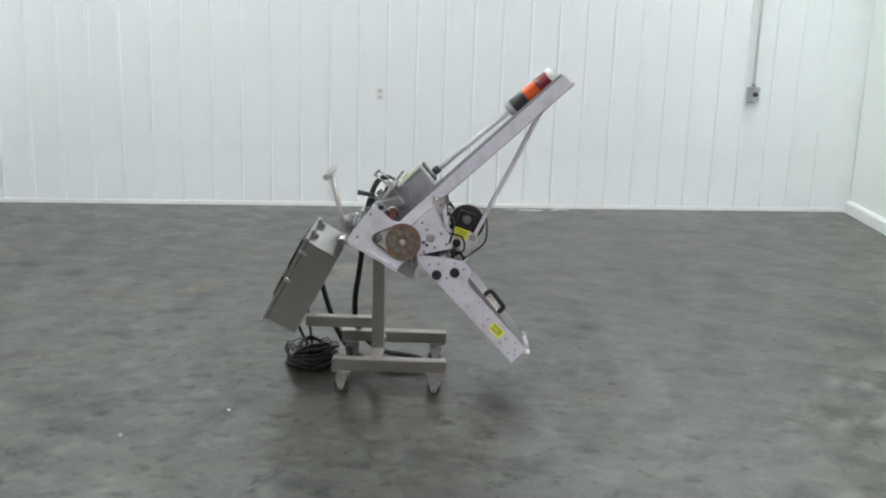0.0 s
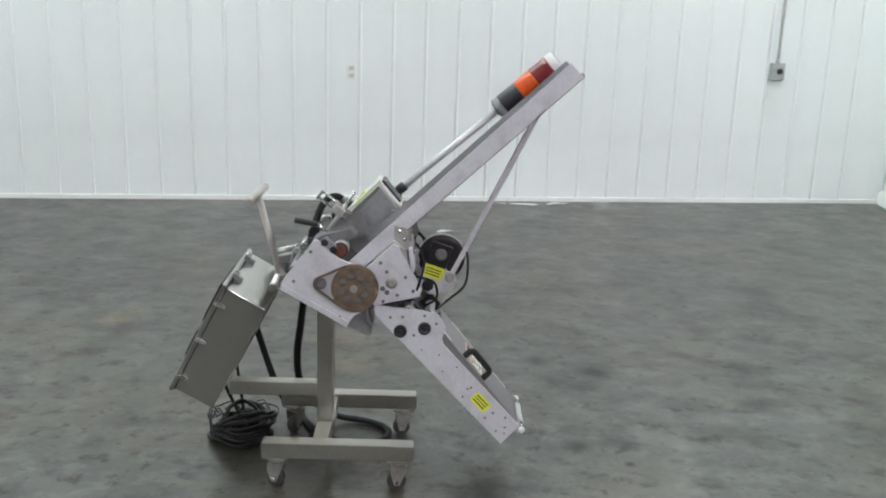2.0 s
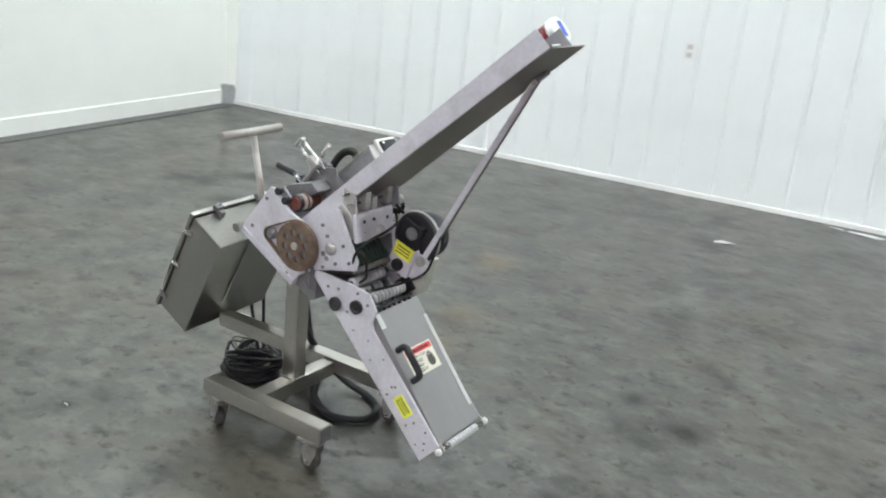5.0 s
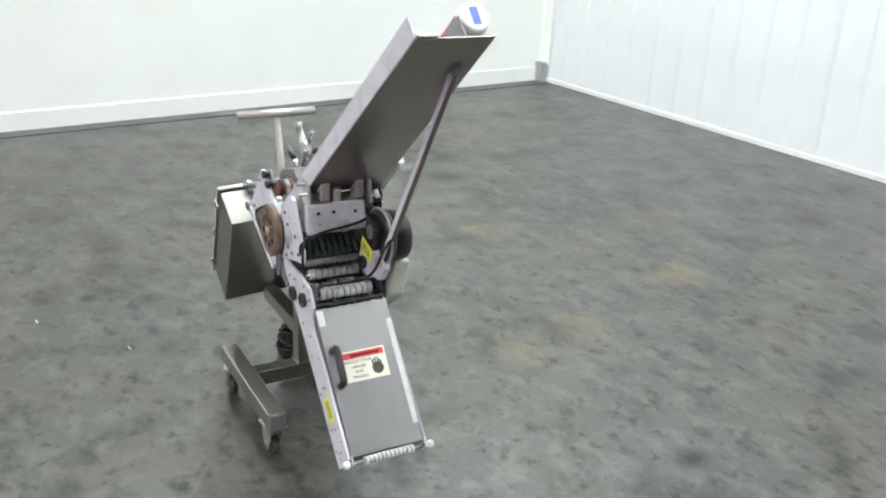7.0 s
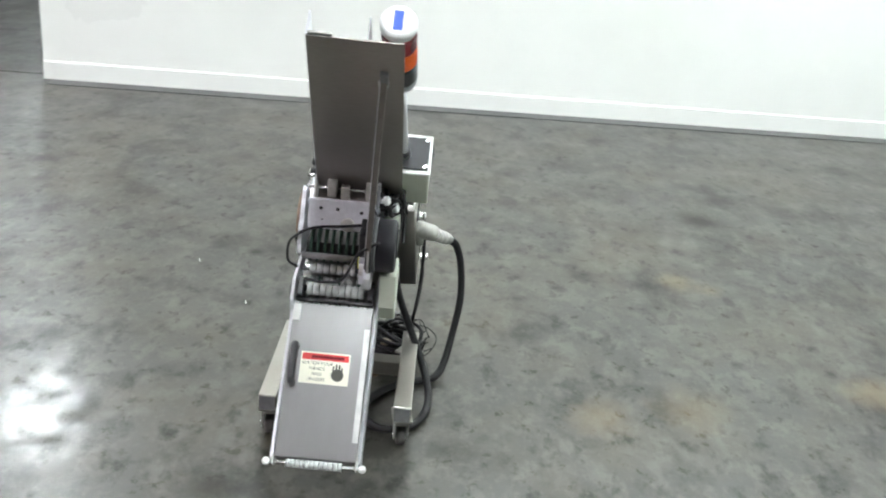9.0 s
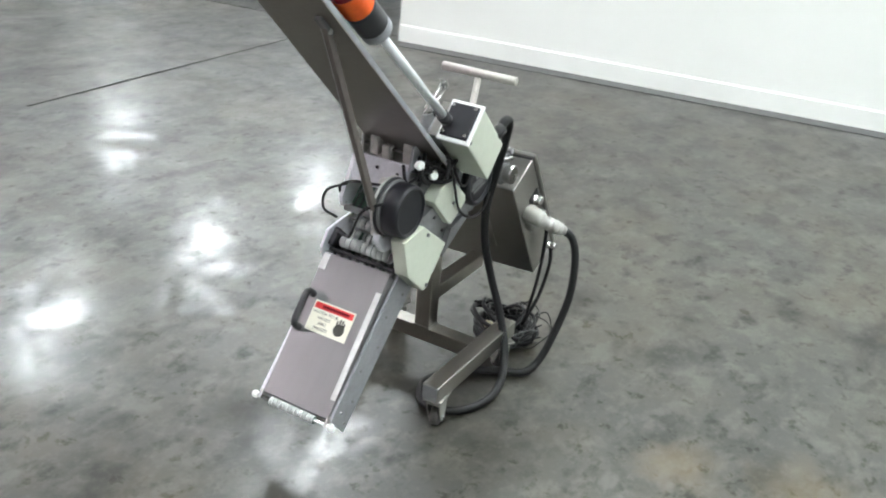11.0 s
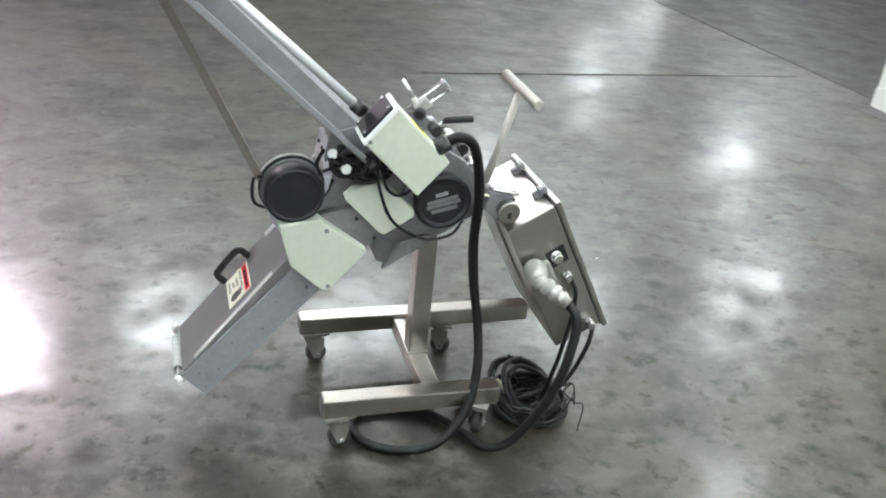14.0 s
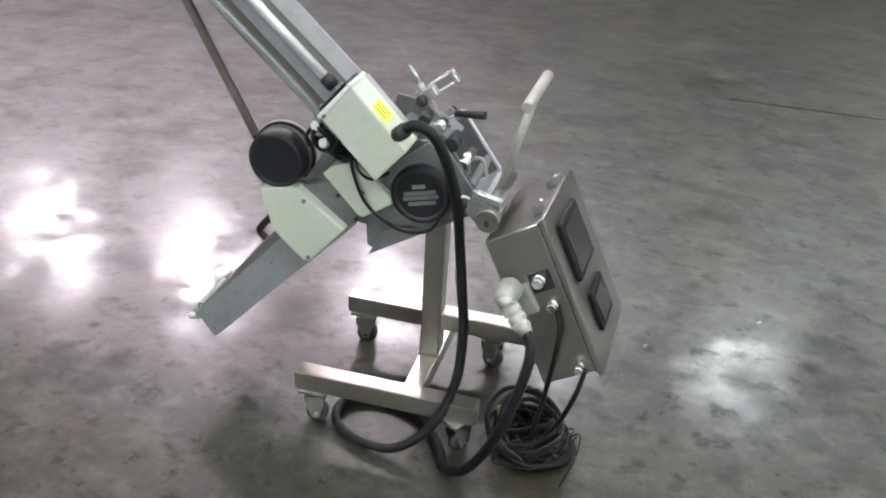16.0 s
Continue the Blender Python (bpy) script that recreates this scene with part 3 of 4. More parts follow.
# tilt pivot and the T-shaped crank
part("pivot_shaft", rod((-0.232, -0.13, 0.652), (-0.232, 0.160, 0.658), 0.014, seg=16), STEEL, machine)
pivot = part("pivot_disc", turned([(0, 0.027), (0.020, 0.029), (0.026, 0.029), (0.028, 0.026)], (-0.236, 0.150, 0.662), (-0.236, 1, 0.662), 28), STEEL, machine, "round indexed pivot disc")
part("pivot_mark", box(-0.241, -0.231, 0.1775, 0.1790, 0.648, 0.664), INK, pivot)
part("pivot_bracket", prism([(-0.258, 0.690), (-0.190, 0.705), (-0.176, 0.665), (-0.215, 0.628), (-0.252, 0.640)], 0.108, 0.150, 0.002), PLATE_DARK, machine)
for y, z in ((0.135, 0.704), (0.152, 0.709)):
    part("clamp_rod", rod((-0.262, y, z - 0.006), (-0.190, y, z + 0.012), 0.006, seg=12), CHROME, machine)
part("wire_tie", tube([(-0.185, 0.150, 0.700), (-0.170, 0.158, 0.706), (-0.150, 0.155, 0.690), (-0.160, 0.150, 0.675)], 0.003, 6), CREAM, machine)
crank = part("crank_stem", rod((-0.219, -0.006, 0.626), (-0.291, -0.004, 0.916), 0.0105, seg=20), CRANK, machine, "brushed steel crank stem")
part("crank_bar", rod((-0.298, -0.134, 0.928), (-0.295, 0.124, 0.930), 0.0135, seg=24, bevel=0.002), CRANK, crank)
part("crank_ferrule", rod((-0.217, -0.006, 0.620), (-0.221, -0.006, 0.638), 0.018, seg=16), STEEL, crank)

# main side plates
SIDE = [(-0.206, 0.648), (-0.204, 0.672), (-0.100, 0.812), (-0.088, 0.812), (-0.046, 0.772), (-0.020, 0.752), (0.060, 0.722), (0.150, 0.806), (0.166, 0.798), (0.203, 0.729), (0.241, 0.664), (0.237, 0.636), (0.092, 0.602), (0.028, 0.566), (0.004, 0.534)]
plate_near = part("side_plate", prism(SIDE, -0.125, -0.113, 0.0012), PLATE, machine, "light grey machined side plate")
BACK = [(-0.206, 0.648), (-0.204, 0.672), (-0.100, 0.812), (0.02, 0.80), (0.150, 0.806), (0.241, 0.664), (0.237, 0.610), (0.092, 0.562), (-0.075, 0.572)]
# twin of the light near plate, its colour darkened for the shaded side
plate_far = part("side_plate", prism(BACK, 0.096, 0.106, 0.0012), PLATE_DARK, machine, "far side plate, darkened for its shaded side")
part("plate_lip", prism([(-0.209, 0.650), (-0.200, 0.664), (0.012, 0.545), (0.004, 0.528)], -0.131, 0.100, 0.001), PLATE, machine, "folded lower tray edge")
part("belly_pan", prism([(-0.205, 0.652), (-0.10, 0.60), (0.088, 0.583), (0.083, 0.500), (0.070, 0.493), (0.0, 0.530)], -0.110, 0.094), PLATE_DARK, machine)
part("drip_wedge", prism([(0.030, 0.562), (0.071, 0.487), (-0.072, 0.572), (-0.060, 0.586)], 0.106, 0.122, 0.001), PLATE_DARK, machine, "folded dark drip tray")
# thin dark sheet added to cover the near plate's light inner face
part("inner_dark_sheet", prism([(-0.198, 0.672), (-0.102, 0.806), (-0.050, 0.768), (-0.020, 0.748), (-0.060, 0.640), (-0.150, 0.630)], -0.112, -0.106), PLATE_DARK, machine)
SCREWS = [(-0.165, 0.676), (-0.110, 0.775), (0.060, 0.700), (0.110, 0.745), (0.190, 0.700), (0.215, 0.655), (0.120, 0.618), (0.165, 0.640), (0.130, 0.716), (-0.02, 0.56)]
for x, z in SCREWS:
    part("screw", rod((x, -0.129, z), (x, -0.1245, z), 0.0055, seg=10), PLATE_DARK, plate_near)
part("boss", turned([(0, 0.019), (0.006, 0.019), (0.007, 0.011), (0.011, 0.010)], (0.146, -0.125, 0.681), (0.146, -1, 0.681), 24), CAST, plate_near, "round bearing boss")
slot = rod((0.118, -0.1275, 0.660), (0.118, -0.1248, 0.660), 0.008, seg=12)
rod((0.132, -0.1275, 0.648), (0.132, -0.1248, 0.648), 0.008, seg=12, bm=slot)
part("slot", slot, PLATE_DARK, plate_near)
part("corner_bracket", prism([(-0.098, 0.796), (-0.062, 0.822), (-0.030, 0.792), (-0.045, 0.764)], -0.112, -0.104, 0.002), PLATE_MID, machine)
for x, z in ((-0.066, 0.806), (-0.038, 0.784)):
    part("clamp_screw", turned([(0, 0.009), (0.010, 0.009), (0.011, 0.012), (0.019, 0.012), (0.021, 0.009)], (x, -0.112, z), (x, -1, z), 14), BLACK, machine)


# big worn pulley with round holes, small idler and a belt round both
def wheel_with_holes(c, r, hole_ring, hole_r, count, y0, y1):
    bm = bmesh.new()
    seg = 48
    rings = {}
    for y in (y0, y1):
        rings[y] = [bm.verts.new((c[0] + r * math.cos(2 * math.pi * k / seg), y, c[1] + r * math.sin(2 * math.pi * k / seg))) for k in range(seg)]
    for k in range(seg):
        bm.faces.new((rings[y0][k - 1], rings[y0][k], rings[y1][k], rings[y1][k - 1])).smooth = True
    bm.faces.new(rings[y1])
    edges = [e for e in bm.edges if all(abs(v.co.y - y0) < 1e-6 for v in e.verts)]
    n = 12
    for j in range(count):
        a = 2 * math.pi * (j + 0.3) / count
        hx, hz = c[0] + hole_ring * math.cos(a), c[1] + hole_ring * math.sin(a)
        loops = []
        for y in (y0, y0 + 0.010):
            loops.append([bm.verts.new((hx + hole_r * math.cos(2 * math.pi * k / n), y, hz + hole_r * math.sin(2 * math.pi * k / n))) for k in range(n)])
        for k in range(n):
            bm.faces.new((loops[0][k - 1], loops[0][k], loops[1][k], loops[1][k - 1]))
        bm.faces.new(loops[1])
        edges += [e for v in loops[0] for e in v.link_edges if all(abs(w.co.y - y0) < 1e-6 for w in e.verts)]
    bmesh.ops.triangle_fill(bm, use_beauty=True, use_dissolve=False, edges=list(set(edges)))
    bmesh.ops.recalc_face_normals(bm, faces=bm.faces)
    return bm


pulley = part("drive_pulley", wheel_with_holes((0.028, 0.664), 0.072, 0.040, 0.0115, 8, -0.150, -0.128), RUST, machine, "worn brown spoked drive pulley")
part("hub", turned([(0, 0.012), (0.004, 0.012), (0.005, 0.008)], (0.028, -0.150, 0.664), (0.028, -1, 0.664), 16), CAST, pulley)
for k in range(8):
    a = 2 * math.pi * (k + 0.3) / 8
    x, z = 0.028 + 0.040 * math.cos(a), 0.664 + 0.040 * math.sin(a)
    part("web_opening", rod((x, -0.1425, z), (x, -0.1395, z), 0.0108, seg=12), PLATE_DARK, pulley, "grey plate showing through the hole")
part("idler", turned([(0, 0.018), (0.012, 0.018), (0.013, 0.010), (0.018, 0.010)], (-0.077, -0.128, 0.674), (-0.077, -1, 0.674), 20), PLATE_DARK, machine)


def belt_band(c1, r1, c2, r2, y0, y1, thick):
    """A closed band round two wheels."""
    d = math.hypot(c2[0] - c1[0], c2[1] - c1[1])
    base = math.atan2(c2[1] - c1[1], c2[0] - c1[0])
    off = math.acos((r1 - r2) / d)
    pts = []
    for c, r, a0, a1 in ((c1, r1, base + off, base - off + 2 * math.pi), (c2, r2, base - off, base + off)):
        for k in range(25):
            a = a0 + (a1 - a0) * k / 24
            pts.append((c, r, a))
    bm = bmesh.new()
    rings = []
    for c, r, a in pts:
        ca, sa = math.cos(a), math.sin(a)
        rings.append([bm.verts.new((c[0] + q * ca, y, c[1] + q * sa)) for q, y in ((r, y0), (r + thick, y0), (r + thick, y1), (r, y1))])
    for k in range(len(rings)):
        for j in range(4):
            bm.faces.new((rings[k - 1][j - 1], rings[k - 1][j], rings[k][j], rings[k][j - 1]))
    bmesh.ops.recalc_face_normals(bm, faces=bm.faces)
    return bm


part("drive_belt", belt_band((0.028, 0.664), 0.073, (-0.077, 0.674), 0.019, -0.146, -0.132, 0.005), RUST, machine, "brown toothed drive belt")
part("belt_loop", tube([(0.066, -0.135, 0.600), (0.072, -0.137, 0.560), (0.085, -0.137, 0.545), (0.090, -0.136, 0.575), (0.085, -0.134, 0.610)], 0.005, 8), PLATE_DARK, machine, "hanging wire loop")

# lower discharge arm
ARM = Matrix.Translation((0.088, 0, 0.580)) @ Matrix(((0.692, 0, 0.722, 0), (0, 1, 0, 0), (-0.722, 0, 0.692, 0), (0, 0, 0, 1)))
NEAR = [(0.0, 0.0), (0.622, 0.0), (0.614, 0.090), (0.235, 0.094), (0.214, 0.105), (0.195, 0.140), (0.142, 0.150), (0.085, 0.108), (-0.012, 0.020)]
arm_near = part("arm_plate", prism(NEAR, -0.125, -0.117, 0.001), PLATE, machine, "light discharge arm plate, greyed for its shaded side", at=ARM)
FAR = [(0.02, 0.0), (0.622, 0.0), (0.614, 0.088), (0.10, 0.094)]
arm_far = part("arm_plate", prism(FAR, 0.106, 0.114, 0.001), PLATE_MID, machine, "discharge arm plate, greyed for its shaded side", at=ARM)
part("arm_floor", box(0.03, 0.615, -0.117, 0.106, 0.002, 0.008), STEEL, machine, at=ARM)
part("belt_deck", box(0.14, 0.600, -0.110, 0.100, 0.064, 0.070, 0.001), DECK, machine, "grey slider bed", at=ARM)
for k in range(7):
    y = -0.088 + k * 0.028
    part("round_belt", box(0.10, 0.600, y - 0.004, y + 0.004, 0.071, 0.076, 0.001), GREEN if k % 2 else ROLLER, machine, at=ARM)
guard = part("clear_guard", prism([(0.195, 0.116), (0.606, 0.085), (0.610, 0.070), (0.614, 0.072), (0.610, 0.089), (0.196, 0.120)], -0.114, 0.102, 0.0005), CLEAR, machine, "scratched clear guard over the belts", at=ARM)
part("guard_side", prism([(0.20, 0.116), (0.590, 0.086), (0.590, 0.070), (0.20, 0.076)], 0.098, 0.102), CLEAR, guard, at=ARM)
part("guard_side", prism([(0.20, 0.116), (0.606, 0.085), (0.606, 0.070), (0.20, 0.076)], -0.1138, -0.110), CLEAR, guard, at=ARM)
part("edge_tape", prism([(0.255, 0.1155), (0.560, 0.0925), (0.560, 0.0945), (0.255, 0.1175)], 0.086, 0.102), TAPE, guard, "white edge strip", at=ARM)
part("edge_tape", prism([(0.200, 0.1200), (0.245, 0.1165), (0.245, 0.1185), (0.200, 0.1220)], -0.114, -0.094), TAPE, guard, "white edge strip", at=ARM)
part("grip", tube([(0.318, -0.094, 0.110), (0.318, -0.094, 0.132), (0.322, -0.094, 0.141), (0.334, -0.094, 0.145), (0.400, -0.094, 0.140), (0.412, -0.094, 0.135), (0.416, -0.094, 0.125), (0.416, -0.094, 0.102)], 0.0105, 12, 5), BLACK, guard, "black plastic pull grip", at=ARM)
# warning label on the guard
LABEL = ARM @ Matrix.Translation((0.371, -0.010, 0.1072)) @ Matrix.Rotation(radians(4.4), 4, "Y")
sign = part("warning_label", box(-0.043, 0.043, -0.067, 0.067, 0.0, 0.0012), CREAM, guard, "cream warning label with a red band", at=LABEL)
part("red_band", box(-0.039, -0.021, -0.063, 0.063, 0.0012, 0.0016), RED, sign, at=LABEL)
part("band_print", box(-0.034, -0.026, -0.038, 0.050, 0.0016, 0.0018), RED_LENS, sign, at=LABEL)
pict = rod((0.016, 0.036, 0.0012), (0.016, 0.036, 0.0017), 0.017, seg=20)
for k, (dy, top_u) in enumerate(((-0.012, -0.008), (-0.004, -0.014), (0.004, -0.013), (0.011, -0.006))):
    box(top_u, 0.012, 0.036 + dy - 0.0025, 0.036 + dy + 0.0025, 0.0012, 0.0017, bm=pict)
part("pictogram", pict, INK, sign, "dark pictogram", at=LABEL)
PRINT = LABEL @ Matrix(((0, -1, 0, 0.0), (1, 0, 0, -0.020), (0, 0, 1, 0.0013), (0, 0, 0, 1)))
for k, line in enumerate(("WATCH YOUR", "HAN" "DS", "AND", "FINGERS")):
    words(line, 0.0125, INK, sign, PRINT @ Matrix.Translation((0, 0.012 - 0.0145 * k, 0)))
# yellow label, screws and bearings on the near arm plate
STK = ARM @ Matrix.Translation((0.464, -0.1255, 0.050))
sticker = part("yellow_label", box(-0.033, 0.033, -0.0008, 0.0, -0.019, 0.019), YELLOW, arm_near, at=STK)
for z, h in ((0.010, 0.004), (0.001, 0.003), (-0.009, 0.004)):
    part("print_bar", box(-0.026, 0.025, -0.0011, -0.0007, z - h / 2, z + h / 2), INK, sticker, at=STK)
for u, v in ((0.105, 0.023), (0.150, 0.087)):
    part("bearing", turned([(0, 0.021), (0.010, 0.021), (0.011, 0.013), (0.007, 0.012), (0.007, 0.006), (0.012, 0.005)], (u, -0.125, v), (u, -1, v), 24), BLACK, arm_near, "black flanged bearing", at=ARM)
for u, v, r in ((0.145, 0.045, 0.005), (0.20, 0.03, 0.003), (0.25, 0.06, 0.003), (0.30, 0.03, 0.003), (0.32, 0.075, 0.003), (0.40, 0.05, 0.004), (0.405, 0.062, 0.004), (0.41, 0.02, 0.004), (0.52, 0.055, 0.004), (0.515, 0.025, 0.004), (0.56, 0.075, 0.004), (0.575, 0.02, 0.0035), (0.585, 0.05, 0.004), (0.60, 0.035, 0.003), (0.12, 0.115, 0.005), (0.165, 0.125, 0.005), (0.05, 0.03, 0.005), (0.075, 0.06, 0.005)):
    part("screw", rod((u, -0.1272, v), (u, -0.1245, v), r, seg=8), PLATE_DARK, arm_near, at=ARM)
for u, v in ((0.22, 0.03), (0.30, 0.06), (0.38, 0.03), (0.46, 0.06), (0.54, 0.03), (0.58, 0.06), (0.60, 0.02)):
    part("screw", rod((u, 0.1135, v), (u, 0.1165, v), 0.004, seg=8), PLATE_DARK, arm_far, at=ARM)


def ringed_roller(name, u, v, y0, y1, r, count, parent, bare=0.03, core=CHROME, at=ARM):
    """A bare shaft that carries pale sleeves side by side, with dark green bands in the gaps."""
    top = part(name, rod((u, y0, v), (u, y1, v), r * 0.55, seg=14), core, parent, at=at)
    step = (y1 - y0 - 2 * bare) / count
    for k in range(count):
        a = y0 + bare + k * step
        part("sleeve", turned([(0, r * 0.84), (0.0012, r * 0.97), (step * 0.4, r), (step * 0.88, r * 0.97), (step * 0.90, r * 0.84)], (u, a, v), (u, 5, v), 18), SLEEVE, top, at=at)
        if k % 2:
            part("green_band", turned([(0, r * 0.80), (0.0006, r * 0.93), (step * 0.08, r * 0.93), (step * 0.09, r * 0.80)], (u, a + step * 0.905, v), (u, 5, v), 16), GREEN, top, at=at)
    return top


tip = ringed_roller("tip_roller", 0.626, 0.088, -0.133, 0.120, 0.0115, 12, machine, 0.052)
for y in (-0.133, 0.120):
    ball = bmesh.new()
    bmesh.ops.create_uvsphere(ball, u_segments=16, v_segments=10, radius=0.0108, matrix=Matrix.Translation((0.626, y, 0.088)))
    for face in ball.faces:
        face.smooth = True
    part("end_knob", ball, WHITE, tip, "white end knob", at=ARM)
part("tip_bracket", box(0.606, 0.632, -0.119, -0.112, 0.066, 0.096, 0.002), CAST, machine, at=ARM)
part("tip_bracket", box(0.606, 0.632, 0.101, 0.108, 0.066, 0.096, 0.002), CAST, machine, at=ARM)
ringed_roller("belt_roller", 0.150, 0.110, -0.112, 0.100, 0.0175, 9, machine, 0.026)
ringed_roller("belt_roller", 0.078, 0.082, -0.112, 0.085, 0.0155, 8, machine, 0.022)
ringed_roller("belt_roller", 0.105, 0.050, -0.112, 0.085, 0.013, 8, machine, 0.022)
part("scraper_bar", box(0.176, 0.186, -0.114, 0.100, 0.098, 0.112, 0.002), BLACK, machine, at=ARM)
for k in range(8):
    y = -0.095 + k * 0.026
    part("scraper_finger", box(0.184, 0.200, y - 0.004, y + 0.004, 0.100, 0.108, 0.001), BLACK, machine, at=ARM)
part("roller_block", box(0.122, 0.176, -0.112, -0.096, 0.085, 0.135, 0.004), BLACK, machine, at=ARM)
part("roller_block", box(0.122, 0.176, 0.084, 0.100, 0.085, 0.135, 0.004), BLACK, machine, at=ARM)

# covers on the far side
COVER_A = [(0.342, 0.640), (0.245, 0.655), (0.122, 0.562), (0.214, 0.457), (0.232, 0.456), (0.312, 0.530)]
lower_cover = part("gear_cover", prism(COVER_A, 0.116, 0.160, 0.004), COVER, machine, "pale green-grey painted gear cover")
for x, z in ((0.226, 0.624), (0.217, 0.469)):
    part("screw", rod((x, 0.158, z), (x, 0.164, z), 0.0055, seg=10), PLATE_DARK, lower_cover)
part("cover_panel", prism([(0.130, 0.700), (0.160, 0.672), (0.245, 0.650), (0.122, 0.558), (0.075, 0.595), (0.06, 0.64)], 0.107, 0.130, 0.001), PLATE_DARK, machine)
COVER_B = [(0.182, 0.700), (0.160, 0.722), (0.100, 0.748), (0.008, 0.668), (0.004, 0.648), (0.078, 0.600), (0.092, 0.606)]
upper_cover = part("drive_cover", prism(COVER_B, 0.108, 0.148, 0.004), COVER, machine, "pale green-grey painted drive cover")
part("screw", rod((0.078, 0.146, 0.667), (0.078, 0.152, 0.667), 0.0055, seg=10), PLATE_DARK, upper_cover)
for x, z in ((0.148, 0.640), (0.10, 0.585)):
    part("screw", rod((x, 0.128, z), (x, 0.134, z), 0.005, seg=8), BLACK, machine)

# two motors on the far side
MOTOR_A = (0.304, 0.713)
motor = part("motor_drum", turned([(0, 0.068), (0.004, 0.072), (0.044, 0.072), (0.050, 0.068), (0.052, 0.061), (0.046, 0.059)], (MOTOR_A[0], 0.101, MOTOR_A[1]), (MOTOR_A[0], 1, MOTOR_A[1]), 40), NAVY, machine, "black round motor")
part("mount_ring", turned([(0, 0.074), (0.005, 0.0755), (0.008, 0.073)], (MOTOR_A[0], 0.092, MOTOR_A[1]), (MOTOR_A[0], 1, MOTOR_A[1]), 40), PLATE_DARK, motor, "dark flange ring")
gear_disc = part("gear_disc", turned([(0, 0.066), (0.002, 0.078), (0.010, 0.080), (0.018, 0.080)], (MOTOR_A[0], 0.074, MOTOR_A[1]), (MOTOR_A[0], 1, MOTOR_A[1]), 40), BLACK, machine, "dark round gear housing")
part("rim", turned([(0, 0.0795), (0.001, 0.0825), (0.006, 0.0825), (0.007, 0.080)], (MOTOR_A[0], 0.079, MOTOR_A[1]), (MOTOR_A[0], 1, MOTOR_A[1]), 40), CAST, gear_disc, "light rim")
part("gear_plate", prism([(0.262, 0.690), (0.352, 0.660), (0.358, 0.632), (0.330, 0.590), (0.262, 0.582), (0.236, 0.63)], 0.070, 0.092, 0.004), PLATE, machine, "grey gear plate")
STK2 = Matrix.Translation((0.278, 0.066, 0.668)) @ Matrix.Rotation(radians(18), 4, "Y")
gearbox = part("gearbox", box(-0.036, 0.036, -0.012, 0.010, 0.020, 0.100, 0.004), BLACK, machine, "black square gearbox", at=STK2)
part("gearbox_face", turned([(0, 0.020), (0.004, 0.020), (0.005, 0.012)], (0.004, -0.012, 0.066), (0.004, -1, 0.066), 18), PLATE_DARK, gearbox, at=STK2)
label2 = part("yellow_label", box(-0.034, 0.034, -0.0135, -0.012, -0.022, 0.022), YELLOW, gearbox, "yellow label", at=STK2)
for z in (-0.010, 0.0, 0.010):
    part("print_bar", box(-0.026, 0.024, -0.0142, -0.0134, z - 0.0018, z + 0.0018), INK, label2, at=STK2)
part("label_block", box(-0.040, 0.040, -0.011, 0.012, -0.075, 0.022, 0.003), PLATE, gearbox, at=STK2)
part("knurled_knob", turned([(0, 0.019), (0.010, 0.019), (0.012, 0.015)], (-0.002, -0.011, -0.048), (-0.002, -1, -0.048), 20), BLACK, gearbox, "black round knob", at=STK2)
MOTOR_B = (-0.066, 0.686)
motor_b = part("motor_drum", turned([(0, 0.074), (0.040, 0.074), (0.046, 0.070), (0.048, 0.060), (0.040, 0.058)], (MOTOR_B[0], 0.108, MOTOR_B[1]), (MOTOR_B[0], 1, MOTOR_B[1]), 40), NAVY, machine, "black round motor with a data plate")
for z, w in ((0.022, 0.016), (0.006, 0.040), (-0.006, 0.044), (-0.020, 0.034)):
    part("data_bar", box(-w, w, 0.1485, 0.1500, z - 0.005, z + 0.005), PLATE_DARK if z != 0.022 else PLATE_MID, motor_b, "worn silver data plate", at=Matrix.Translation((MOTOR_B[0], 0, MOTOR_B[1])) @ Matrix.Rotation(radians(14), 4, "Y"))
part("motor_plate", prism([(-0.155, 0.700), (-0.120, 0.785), (-0.075, 0.812), (0.020, 0.740), (0.070, 0.600), (-0.080, 0.585), (-0.175, 0.655)], 0.1075, 0.128, 0.002), PLATE_DARK, machine, "motor plate, darkened for its shaded side")

# upper feed chute: channel with a bent lip, carried by a strut
CH = Matrix.Translation((0.062, 0, 0.722)) @ Matrix(((0.734, 0, -0.679, 0), (0, 1, 0, 0), (0.679, 0, 0.734, 0), (0, 0, 0, 1)))
CH_LONG = 0.905
tray = bmesh.new()
corners = [(0.03, -0.090), (CH_LONG, -0.049), (CH_LONG, 0.151), (0.03, 0.151)]
low = [tray.verts.new((u, y, 0.0)) for u, y in corners]
high = [tray.verts.new((u, y, 0.003)) for u, y in corners]
tray.faces.new(low[::-1]), tray.faces.new(high)
for k in range(4):
    tray.faces.new((low[k - 1], low[k], high[k], high[k - 1]))
bmesh.ops.recalc_face_normals(tray, faces=tray.faces)
SKEW = CH @ Matrix.Translation((0, -0.0915, 0)) @ Matrix.Rotation(radians(2.68), 4, "Z")
chute = part("feed_chute", tray, CHUTE, machine, "stainless sheet feed chute", at=CH)
part("chute_side", prism([(-0.05, 0.003), (CH_LONG, 0.003), (CH_LONG - 0.004, 0.062), (-0.05, 0.048)], -0.002, 0.002, 0.0006), PLATE, chute, "light chute side, greyed for its shaded side", at=SKEW)
